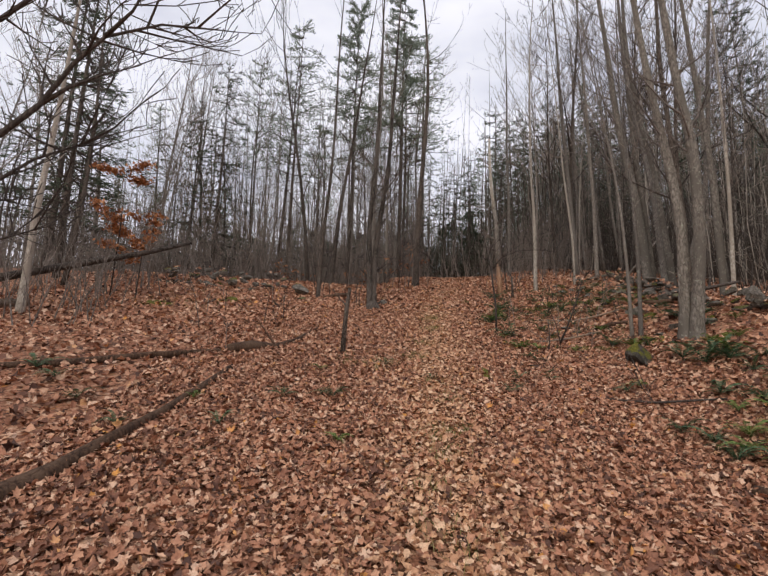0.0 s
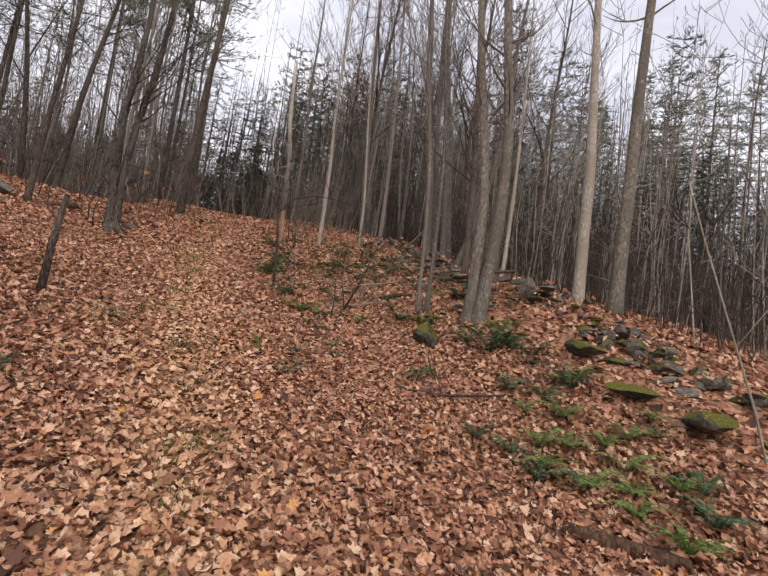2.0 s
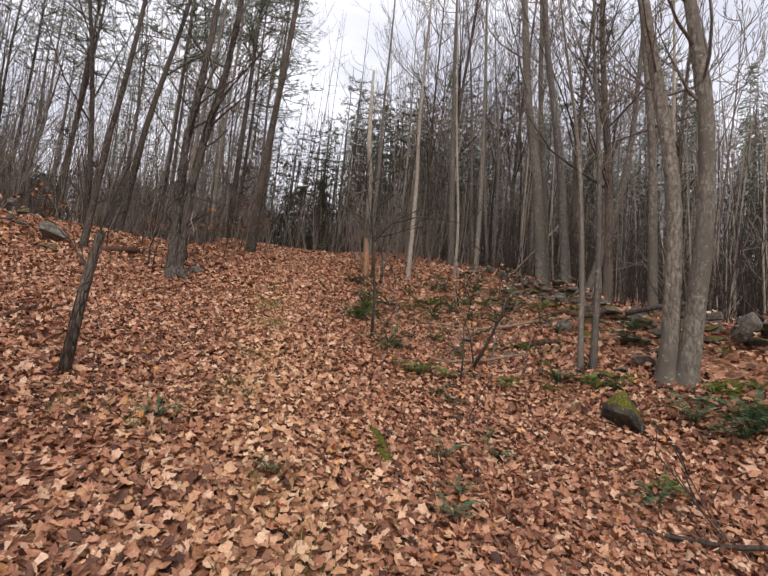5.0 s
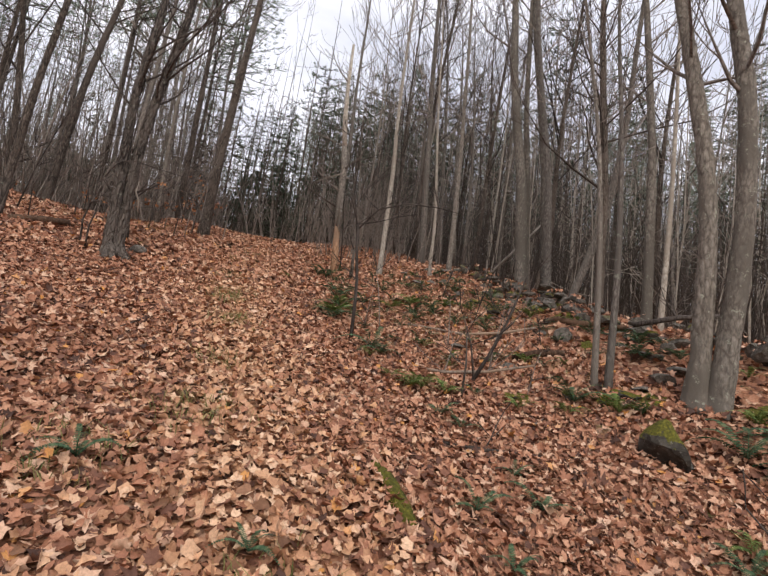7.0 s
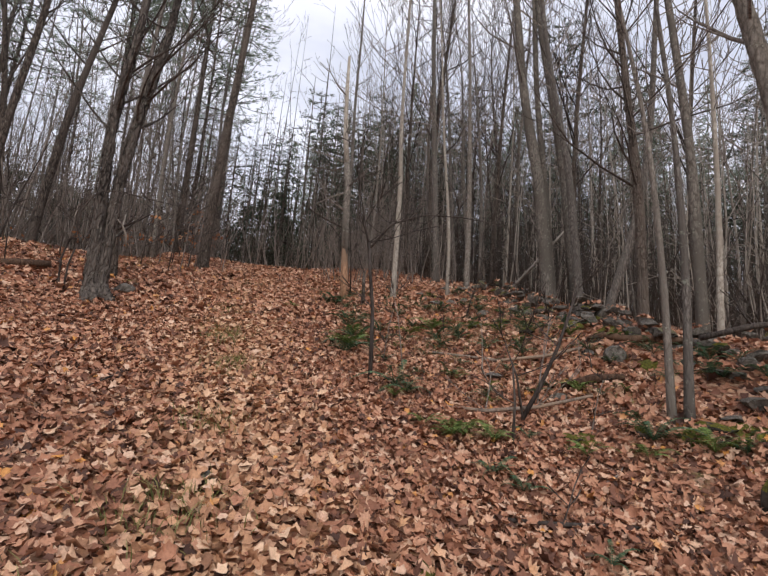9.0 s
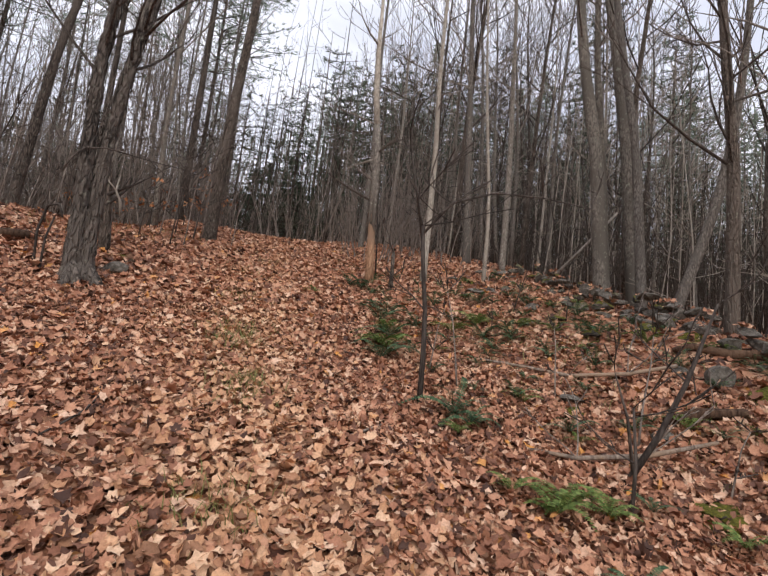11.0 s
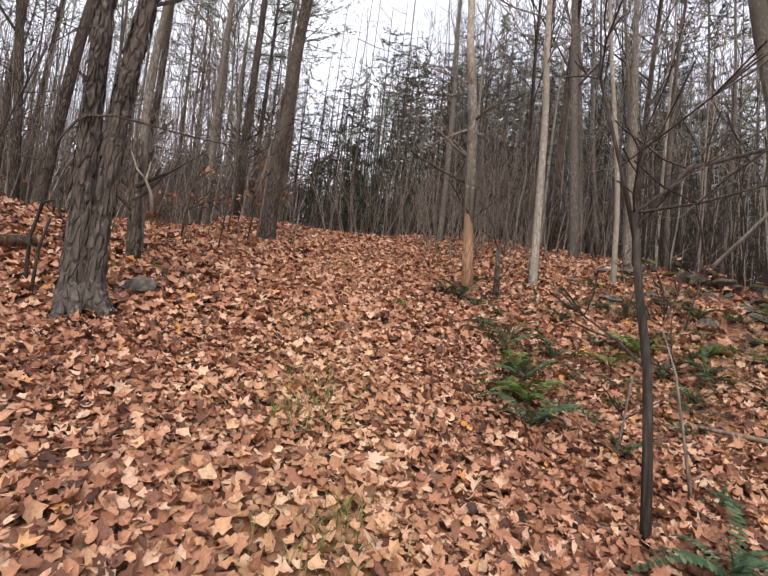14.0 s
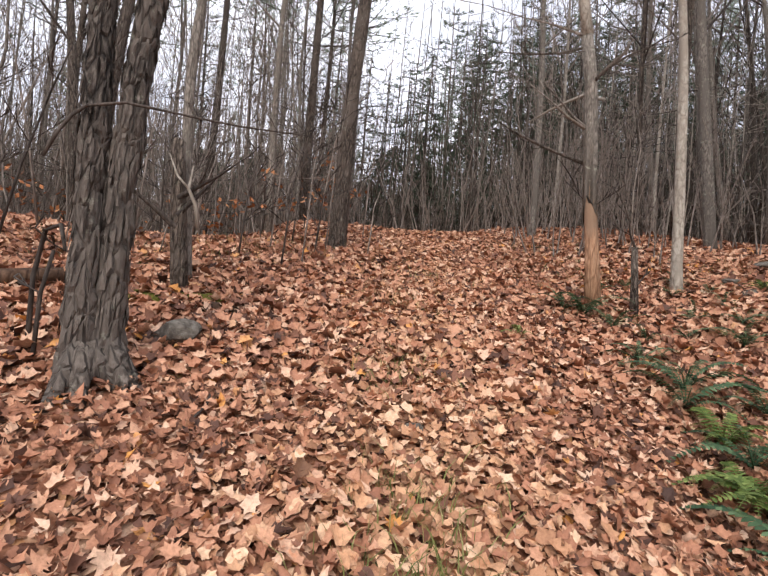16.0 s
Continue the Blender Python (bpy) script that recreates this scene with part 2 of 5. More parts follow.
class Geo:
    """Vertices and faces gathered for one mesh."""

    def __init__(self):
        self.v, self.f = [], []

    def tube(self, pts, radii, sides=6, cap=True, rough=0.0, flare=None, ridge=0.0):
        pts = [Vector(p) for p in pts]
        start = len(self.v)
        side = Vector((1, 0, 0))
        for i, (p, r) in enumerate(zip(pts, radii)):
            d = (pts[min(i + 1, len(pts) - 1)] - pts[max(i - 1, 0)]).normalized()
            side = side - d * side.dot(d)
            if side.length < 1e-3:
                side = d.orthogonal()
            side.normalize()
            up = d.cross(side)
            for k in range(sides):
                a = 2 * math.pi * k / sides
                q = r
                if rough:
                    q *= 1 + rough * noise.noise((math.cos(a) * 1.7 + start, math.sin(a) * 1.7, i * 0.37))
                if flare and flare[0] > i:
                    q *= 1 + flare[1] * (1 - i / flare[0]) ** 2 * (0.5 + 0.5 * math.cos(flare[2] * a + start))
                if ridge:
                    w = Vector((math.cos(a) * r * 22, math.sin(a) * r * 22, p.z * 8.0))
                    q += ridge * (abs(noise.noise(w)) * 1.6 + 0.5 * abs(noise.noise(w * 2.3)) - 0.5)
                self.v.append(p + side * (q * math.cos(a)) + up * (q * math.sin(a)))
        for i in range(len(pts) - 1):
            for k in range(sides):
                a, b = start + i * sides + k, start + i * sides + (k + 1) % sides
                self.f.append((a, b, b + sides, a + sides))
        if cap:
            self.f.append(tuple(start + k for k in reversed(range(sides))))
            self.f.append(tuple(start + (len(pts) - 1) * sides + k for k in range(sides)))

    def quad(self, c, u, w):
        n = len(self.v)
        self.v += [c - u - w * 0.2, c - w, c + u, c + w]
        self.f.append((n, n + 1, n + 2, n + 3))

    def strip(self, pts, widths, across):
        n = len(self.v)
        for p, wd in zip(pts, widths):
            self.v += [p - across * wd, p + across * wd]
        for i in range(len(pts) - 1):
            a = n + 2 * i
            self.f.append((a, a + 1, a + 3, a + 2))

    def mesh(self, name, mat, smooth=True):
        me = bpy.data.meshes.new(name)
        me.from_pydata([tuple(p) for p in self.v], [], self.f)
        me.materials.append(mat)
        if smooth:
            me.polygons.foreach_set("use_smooth", [True] * len(me.polygons))
        me.update()
        return me


def mesh_part(name, me, parent, label="", m=None):
    ob = new(name, me)
    ob.parent = parent
    if m is not None:
        ob.matrix_basis = m
    return tagged(ob, label)


def big_mesh(name, co, faces_per, loops, mat, smooth=False):
    """A mesh from numpy arrays of corners and of equal-sized faces."""
    me = bpy.data.meshes.new(name)
    me.vertices.add(len(co))
    me.vertices.foreach_set("co", np.ascontiguousarray(co, dtype=np.float32).ravel())
    me.loops.add(loops.size)
    me.loops.foreach_set("vertex_index", loops.astype(np.int32).ravel())
    n = loops.size // faces_per
    me.polygons.add(n)
    me.polygons.foreach_set("loop_start", np.arange(0, n * faces_per, faces_per, dtype=np.int32))
    if smooth:
        me.polygons.foreach_set("use_smooth", np.ones(n, dtype=bool))
    me.materials.append(mat)
    me.update(calc_edges=True)
    return me


# ---- the lie of the land ----
KNOT_Y = [-80, -25, -5, 0, 2.5, 4.3, 5.6, 8.2, 9.33, 12.3, 13.3, 15.5, 17.6, 20.5, 23, 27, 38, 60, 90, 300]
KNOT_Z = [-6, -2.2, -0.5, 0.0, 0.22, 0.52, 0.84, 1.52, 1.87, 2.75, 3.08, 3.85, 4.6, 5.45, 5.85, 6.1, 7.0, 10.5, 16.5, 62.0]
BANK_X = [3.2, 4.0, 5.0, 5.6, 6.5, 7.6, 9.0, 14, 40]
BANK_Z = [0.0, 0.12, 0.45, 0.75, 1.12, 1.38, 1.42, 1.3, 1.0]
BANK_Y, BANK_K = [-5, 2, 5, 8, 14, 20, 30], [0.2, 0.45, 0.8, 1.0, 0.62, 0.42, 0.3]


def lie(x, y):
    """Height of the ground, for numbers or arrays."""
    z = (np.interp(y - 0.5, KNOT_Y, KNOT_Z) + np.interp(y + 0.5, KNOT_Y, KNOT_Z) + np.interp(y, KNOT_Y, KNOT_Z)) / 3
    flat = 4.38 + 0.02 * (y - 17) + np.interp(y, [30, 55, 90, 300], [0, 3.6, 8.5, 46.0])
    z_left = np.minimum(z, np.where(y > 17, flat, z))
    s = np.clip((1.2 - x) / (2.6 + 0.8 * np.clip(y - 25, 0, 60)), 0, 1)
    z = z + (z_left - z) * s * s * (3 - 2 * s)
    bank = (np.interp(x - 0.3, BANK_X, BANK_Z) + np.interp(x + 0.3, BANK_X, BANK_Z)) / 2
    z = z + bank * np.interp(y, BANK_Y, BANK_K)
    z = z + 0.03 * np.clip(-x - 0.5, 0, 8)
    z = z + 0.035 * np.sin(x * 1.9 + 0.7 * np.sin(y * 1.3)) * np.sin(y * 1.6 + 1.1) + 0.018 * np.sin(x * 5.1 + y * 2.3) * np.sin(y * 4.7 - x)
    return z


def lay(x, y, dz=0.0):
    return Vector((x, y, float(lie(x, y)) + dz))


def spaced(a, b, step, reach):
    mid = list(np.arange(a, b + 1e-6, step))
    lo, hi, d = [], [], step
    while mid[-1] + sum(hi) < reach:
        d *= 1.25
        hi.append(d)
    up = list(mid[-1] + np.cumsum(hi))
    down = list(mid[0] - np.cumsum(hi))[::-1]
    return np.array(down + mid + up)


gx, gy = spaced(-8, 10, 0.16, 300), spaced(-1, 24, 0.16, 300)
GX, GY = np.meshgrid(gx, gy)
co = np.stack([GX.ravel(), GY.ravel(), lie(GX.ravel(), GY.ravel())], 1)
nx, ny = len(gx), len(gy)
ii = (np.arange(ny - 1)[:, None] * nx + np.arange(nx - 1)[None, :]).ravel()
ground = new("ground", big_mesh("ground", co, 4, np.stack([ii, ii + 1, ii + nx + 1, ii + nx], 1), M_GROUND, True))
tagged(ground, "sloping woodland ground under brown fallen leaves", "ground", kind="structure")

# ---- trees ----
def limb(geo, start, way, length, r, rng, depth, sides=4, droop=0.1, twigs=4):
    """A branch that bends and carries twigs."""
    p, d = Vector(start), Vector(way).normalized()
    pts, radii, n = [p.copy()], [r], (2, 3, 5)[depth]
    for i in range(n):
        d = (d + Vector((rng.uniform(-0.22, 0.22), rng.uniform(-0.22, 0.22), rng.uniform(-0.1, 0.2) + droop))).normalized()
        p = p + d * (length / n)
        pts.append(p.copy())
        radii.append(max(r * (1 - (i + 1) / (n + 0.4)), 0.0055))
    geo.tube(pts, radii, sides, cap=False)
    if depth > 0:
        for k in range(twigs):
            i = rng.randint(1, n)
            out = (pts[i] - pts[i - 1]).normalized() + Vector((rng.uniform(-0.9, 0.9), rng.uniform(-0.9, 0.9), rng.uniform(-0.25, 0.75)))
            limb(geo, pts[i], out, length * rng.uniform(0.25, 0.5), radii[i] * 0.6, rng, depth - 1, 3, droop, max(2, twigs - 1))


def trunk_points(rng, height, lean, wobble, n=11):
    pts = []
    ph, ph2 = rng.uniform(0, 6), rng.uniform(0, 6)
    for i in range(n):
        f = i / (n - 1)
        pts.append(Vector((lean[0] * height * f + wobble * math.sin(f * 5 + ph) * f, lean[1] * height * f + wobble * math.sin(f * 4.2 + ph2) * f, height * f - 0.25)))
    return pts


def bare_tree(seed, height, r, bark, twig, label, low=0.35, branches=26, fork=False, dead_twigs=7):
    """A leafless tree: tapered trunk and a crown of bare limbs."""
    rng = random.Random(seed)
    root = tagged(new("bare_tree"), label, "tree")
    pts = trunk_points(rng, height, (rng.uniform(-0.05, 0.05), rng.uniform(-0.05, 0.05)), height * 0.024)
    radii = [max(0.008, r * (1.0 - i / 10) ** 0.85) * (1.25 if i == 0 else 1) for i in range(11)]
    g = Geo()
    g.tube(pts, radii, 8, rough=0.12)
    if fork:
        s = pts[5]
        way = Vector((rng.uniform(-0.3, 0.3), rng.uniform(-0.3, 0.3), 1))
        limb(g, s, way, height * 0.45, r * 0.45, rng, 0, 6)
    mesh_part("trunk", g.mesh("trunk", bark), root)
    c = Geo()
    for k in range(branches):
        f = low + (0.98 - low) * (k + rng.random()) / branches
        i = min(int(f * 10), 9)
        s = pts[i].lerp(pts[i + 1], f * 10 - i)
        a = rng.uniform(0, 6.283)
        rise = rng.uniform(0.25, 1.3)
        limb(c, s, (math.cos(a), math.sin(a), rise), height * (1.05 - f) * rng.uniform(0.25, 0.5) + 0.5, max(radii[i] * 0.4, 0.016), rng, 2 if f > 0.4 else 1, 3, 0.14, 4)
    for k in range(dead_twigs):
        f = rng.uniform(0.06, low)
        i = min(int(f * 10), 9)
        s = pts[i].lerp(pts[i + 1], f * 10 - i)
        a = rng.uniform(0, 6.283)
        limb(c, s, (math.cos(a), math.sin(a), rng.uniform(-0.2, 0.5)), rng.uniform(0.5, 1.6), 0.010, rng, 1, 3, 0.0, 3)
    mesh_part("crown", c.mesh("crown", twig), root, "leafless branches")["kind"] = "stuff"
    return root


def needle_tuft(g, c, way, size, rng):
    for k in range(4):
        d = (way + Vector((rng.uniform(-0.8, 0.8), rng.uniform(-0.8, 0.8), rng.uniform(-0.4, 0.6)))).normalized()
        across = d.cross(Vector((rng.uniform(-1, 1), rng.uniform(-1, 1), rng.uniform(-1, 1)))).normalized()
        g.quad(c + d * size * 0.5, d * size * 0.9, across * size * 0.095)


def conifer(seed, height, r, low, spread, needles, bark, label, whorls=22, tuft=0.17, per=34, droop=-0.05, dead=26):
    """An evergreen: straight trunk, tiers of boughs and many needle tufts."""
    rng = random.Random(seed)
    root = tagged(new("evergreen_tree"), label, "tree")
    pts = trunk_points(rng, height, (rng.uniform(-0.01, 0.01), rng.uniform(-0.01, 0.01)), height * 0.006)
    g = Geo()
    g.tube(pts, [r * (1 - 0.93 * i / 10) for i in range(11)], 8, rough=0.1)
    mesh_part("trunk", g.mesh("trunk", bark), root)
    b, n = Geo(), Geo()
    for w in range(whorls):
        f = low + (0.99 - low) * w / whorls
        i = min(int(f * 10), 9)
        s = pts[i].lerp(pts[i + 1], f * 10 - i)
        reach = spread * (1.03 - f) ** 0.7 / (1.03 - low) ** 0.7 * rng.uniform(0.65, 1.1) + 0.25
        for k in range(rng.randint(3, 5)):
            a = rng.uniform(0, 6.283)
            way = Vector((math.cos(a), math.sin(a), rng.uniform(-0.1, 0.35) + droop))
            tip = s + way * reach
            mid = s.lerp(tip, 0.5) + Vector((0, 0, -0.04 * reach))
            b.tube([s, mid, tip], [0.03, 0.018, 0.006], 3, cap=False)
            for q in range(int(per * (0.4 + 0.6 * reach / spread))):
                e = rng.random() ** 0.6
                c = s.lerp(tip, e) + Vector((rng.gauss(0, 0.15), rng.gauss(0, 0.15), rng.gauss(0, 0.07))) * reach * (0.3 + 0.5 * e)
                needle_tuft(n, c, way, tuft * rng.uniform(0.7, 1.3), rng)
    for k in range(dead):
        f = rng.uniform(0.08, max(low, 0.12))
        i = min(int(f * 10), 9)
        a = rng.uniform(0, 6.283)
        limb(b, pts[i].lerp(pts[i + 1], f * 10 - i), (math.cos(a), math.sin(a), rng.uniform(-0.25, 0.15)), rng.uniform(0.6, 1.9), 0.014, rng, 1, 3, -0.03, 4)
    mesh_part("bough", b.mesh("bough", M_TWIG_DARK), root, "dead lower boughs")["kind"] = "stuff"
    mesh_part("crown", n.mesh("crown", needles, False), root, "green needles")["kind"] = "stuff"
    return root


def stand(source, x, y, turn=0.0, size=1.0, tilt=(0, 0), dz=-0.05):
    p = lay(x, y, dz)
    return copy_thing(source, Matrix.LocRotScale(p, Euler((tilt[0], tilt[1], turn)), (size, size, size)))


# Trees that stand close to the path, each with its own bends.
def own_tree(name, stems, bark, twig, label, top=13.0, branches=16, flare=0.5, sides=12, low=0.45, twigs=3, ridge=0.0):
    root = tagged(new(name), label, "tree")
    rng = random.Random(len(stems) * 31 + int(stems[0][0][0][0] * 100))
    c = Geo()
    for pts, r in stems:
        pts = [Vector(p) for p in pts]
        base = pts[0].copy()
        base.z = float(lie(base.x, base.y)) - 0.15
        pts[0] = base
        d = (pts[-1] - pts[-2]).normalized()
        d = (d + Vector((0, 0, 0.6))).normalized()
        end = base.z + 0.85 * top
        while pts[-1].z < end:
            d = (d + Vector((rng.uniform(-0.06, 0.06), rng.uniform(-0.06, 0.06), 0.12))).normalized()
            pts.append(pts[-1] + d * 1.3)
        fine = []
        for a, b in zip(pts, pts[1:]):
            k = max(1, int((b - a).length / (0.07 if ridge else 0.3))) if a.z < base.z + 4 else 2
            fine += [a.lerp(b, i / k) for i in range(k)]
        fine.append(pts[-1])
        for _ in range(40 if ridge else 4):
            fine = [fine[0]] + [(p + q * 2 + s) / 4 for p, q, s in zip(fine, fine[1:], fine[2:])] + [fine[-1]]
        span = fine[-1].z - base.z
        radii = [max(0.012, 0.88 * r * (1 - 0.9 * min(1, (p.z - base.z) / span)) * (1 + flare * math.exp(-(p.z - base.z) / 0.28))) for p in fine]
        g = Geo()
        g.tube(fine, radii, sides, rough=0.16, flare=(10 if ridge else 4, 0.35, 3) if flare > 0.3 else None, ridge=ridge)
        mesh_part("trunk", g.mesh("trunk", bark), root)
        if ridge > 0.02:
            shag = Geo()
            for k in range(430):
                i = rng.randrange(2, len(fine) - 8)
                if fine[i].z > base.z + 4.2:
                    continue
                a, r1 = rng.uniform(0, 6.283), radii[i]
                out = Vector((math.cos(a), math.sin(a), 0))
                side = Vector((-math.sin(a), math.cos(a), 0))
                half, long_ = rng.uniform(0.005, 0.013), rng.uniform(0.025, 0.085)
                spot = fine[i] + out * (r1 + 0.006)
                shag.strip([spot + Vector((0, 0, long_)), spot + out * 0.006 + Vector((0, 0, 0.2 * long_)), spot + out * rng.uniform(0.006, 0.016) - Vector((0, 0, long_))], [half * 0.5, half, half * 0.6], side)
            for k in range(5):
                a = rng.uniform(0, 6.283)
                way = Vector((math.cos(a), math.sin(a), 0))
                root_line = [base + way * d for d in (0.04, 0.12, 0.20, 0.30)]
                for p, h in zip(root_line, (0.24, 0.14, 0.07, -0.02)):
                    p.z = float(lie(p.x, p.y)) + h - 0.03
                foot = Geo()
                foot.tube(root_line, [0.06, 0.055, 0.042, 0.024], 8, rough=0.3)
                mesh_part("root", foot.mesh("root", bark), root)
            mesh_part("shaggy_bark", shag.mesh("shaggy_bark", M_BARK_MAPLE, False), root, "lifting dark bark plates")["kind"] = "stuff"
        for k in range(branches):
            f = low + (1 - low) * (k + rng.random()) / branches
            i = min(int(f * (len(fine) - 1)), len(fine) - 2)
            a = rng.uniform(0, 6.283)
            limb(c, fine[i], (math.cos(a), math.sin(a), rng.uniform(0.2, 1.1)), span * (1.1 - f) * rng.uniform(0.15, 0.4) + 0.3, max(radii[i] * 0.35, 0.008), rng, 2, 3, 0.1, twigs)
    mesh_part("crown", c.mesh("crown", twig), root, "leafless branches")["kind"] = "stuff"
    return root


own_tree("twin_stemmed_maple", [([(-0.22, 13.60, 3.3), (-0.27, 13.60, 4.16), (-0.30, 13.60, 4.86), (-0.34, 13.6, 5.6), (-0.2, 13.6, 7.5)], 0.088),
                                ([(-0.13, 13.66, 3.3), (-0.14, 13.66, 4.19), (-0.13, 13.66, 4.91), (-0.06, 13.68, 5.7), (0.2, 13.7, 7.6)], 0.092)],
         M_BARK_MAPLE, M_TWIG_DARK, "two-stemmed old maple with dark shaggy furrowed bark", 13, 12, 0.45, 44, ridge=0.028)
own_tree("twin_stemmed_tree", [([(5.50, 8.44, 2.3), (5.52, 8.38, 4.08), (5.48, 8.45, 5.09), (5.34, 8.72, 7.03), (5.1, 9.1, 9.5)], 0.115),
                               ([(5.58, 8.30, 2.3), (5.67, 8.12, 3.97), (5.67, 8.12, 5.61), (5.59, 8.28, 6.9), (5.3, 8.5, 9.5)], 0.125)],
         M_BARK_SMOOTH, M_TWIG, "two smooth grey stems joined at a mossy foot", 15, 10, 0.42, 28, 0.62, ridge=0.007)
own_tree("young_tree_pair", [([(4.97, 9.24, 2.2), (4.96, 9.27, 3.62), (4.90, 9.35, 5.21), (4.71, 9.6, 7.29)], 0.044),
                             ([(5.10, 9.17, 2.2), (5.12, 9.15, 3.64), (5.09, 9.19, 5.22), (4.98, 9.32, 7.25)], 0.050)],
         M_BARK, M_TWIG, "pair of slim grey saplings from one mossy foot", 9, 10, 0.3, 8)
own_tree("pine_tree", [([(1.39, 17.65, 4.6), (1.40, 17.65, 6.61), (1.51, 17.64, 8.74)], 0.14)], M_BARK_DARK, M_TWIG_DARK, "tall straight brown-barked tree beside the path", 17, 14, 0.3, 12, 0.6)
own_tree("grey_tree", [([(-0.12, 15.45, 4.0), (-0.30, 15.42, 5.74), (-0.25, 15.56, 6.91)], 0.062)], M_BARK, M_TWIG, "grey leaning trunk behind a dark snag", 13, 12, 0.3, 10)
own_tree("birch_tree", [([(5.25, 15.7, 4.1), (5.24, 15.71, 5.44), (5.24, 15.71, 6.89), (5.16, 15.76, 8.41)], 0.075)], M_BARK_PALE, M_TWIG, "slim pale birch trunk", 14, 14, 0.3, 10)
own_tree("grey_tree", [([(7.42, 17.44, 5.1), (7.28, 17.55, 7.63), (7.16, 17.66, 10.2)], 0.115)], M_BARK, M_TWIG, "straight grey-brown trunk behind the stone wall", 17, 14, 0.2, 10)
own_tree("birch_tree", [([(6.39, 15.3, 4.38), (6.38, 15.3, 5.85), (6.18, 15.5, 8.5)], 0.048)], M_BARK_PALE, M_TWIG, "thin pale birch with a slight lean", 12, 12, 0.2, 8)
own_tree("birch_tree", [([(10.64, 18.44, 5.5), (10.68, 18.4, 7.99), (10.72, 18.35, 10.6)], 0.05)], M_BARK_PALE, M_TWIG, "thin white trunk among dark woods", 13, 12, 0.2, 8)
own_tree("grey_tree", [([(5.51, 19.86, 5.4), (5.52, 19.85, 7.06), (5.51, 19.86, 9.41)], 0.09)], M_BARK, M_TWIG, "straight grey trunk at the edge of the path", 15, 14, 0.2, 10)
own_tree("grey_tree", [([(8.00, 13.80, 4.1), (7.84, 14.0, 6.88), (7.5, 14.3, 9.71)], 0.17), ([(8.25, 13.95, 4.1), (8.1, 14.1, 6.88), (7.95, 14.3, 9.71)], 0.11)],
         M_BARK_SMOOTH, M_TWIG, "two thick grey stems close together behind the stone wall", 17, 10, 0.2, 12, 0.55)
own_tree("grey_tree", [([(8.0, 13.0, 4.0), (7.88, 13.2, 7.0), (7.65, 13.47, 9.21)], 0.105)], M_BARK, M_TWIG, "grey trunk leaning over the stone wall", 16, 12, 0.2, 10)
own_tree("curved_tree", [([(8.1, 12.6, 3.9), (8.55, 12.2, 5.7), (8.7, 12.0, 7.2), (8.75, 11.9, 8.4)], 0.10)], M_BARK, M_TWIG, "grey trunk that curves away from the wall", 14, 12, 0.2, 10)
own_tree("grey_tree", [([(7.55, 11.35, 3.6), (7.5, 11.36, 5.91), (7.3, 11.57, 9.75)], 0.105)], M_BARK_DARK, M_TWIG_DARK, "dark straight trunk with dead side branches behind the wall", 15, 28, 0.2, 10, 0.25)
own_tree("grey_tree", [([(7.9, 10.65, 3.5), (7.85, 10.7, 6.63), (7.7, 10.9, 9.62)], 0.105)], M_BARK_SMOOTH, M_TWIG, "grey trunk rising behind the stone wall", 15, 12, 0.2, 10)
own_tree("grey_tree", [([(8.6, 13.6, 4.1), (8.3, 13.8, 7.66), (7.9, 14.2, 11.5)], 0.14)], M_BARK_SMOOTH, M_TWIG, "thick smooth grey trunk beyond the wall", 18, 12, 0.2, 12, 0.55)
own_tree("birch_tree", [([(7.59, 16.26, 4.9), (7.57, 16.27, 7.35), (7.49, 16.33, 10.0)], 0.09)], M_BARK, M_TWIG, "grey trunk beyond the end of the wall", 15, 14, 0.2, 10)
own_tree("slim_tree", [([(7.95, 10.45, 3.4), (8.0, 10.4, 5.69), (8.0, 10.4, 8.0)], 0.057)], M_BARK_PALE, M_TWIG, "slim pale trunk behind the wall", 11, 10, 0.2, 8)
own_tree("dark_tree", [([(-1.87, 14.74, 3.6), (-1.8, 14.76, 5.9), (-1.68, 14.79, 7.5)], 0.075)], M_BARK_DARK, M_TWIG_DARK, "dark slender trunk beside the old maple", 14, 16, 0.3, 10)
own_tree("dark_tree", [([(-1.75, 17.2, 4.1), (-1.55, 17.21, 7.4), (-1.1, 17.3, 10.6)], 0.10)], M_BARK_DARK, M_TWIG_DARK, "dark leaning trunk at the crest", 15, 16, 0.2, 10)
own_tree("grey_tree", [([(-7.78, 10.5, 2.46), (-7.77, 10.51, 5.15), (-7.69, 10.57, 6.79)], 0.10)], M_BARK_PALE, M_TWIG, "bare pale grey trunk beside a fallen tree", 12, 10, 0.2, 10)
own_tree("birch_tree", [([(7.95, 8.24, 2.9), (7.95, 8.24, 5.61), (7.84, 8.37, 9.3)], 0.13)], M_BARK_PALE, M_TWIG, "pale straight trunk standing behind the stone wall", 16, 10, 0.2, 12, 0.6)
own_tree("grey_tree", [([(8.6, 7.9, 2.9), (8.65, 7.85, 5.9), (8.7, 7.8, 8.84)], 0.16)], M_BARK_SMOOTH, M_TWIG, "thick grey trunk beyond the wall", 17, 10, 0.2, 12, 0.55)


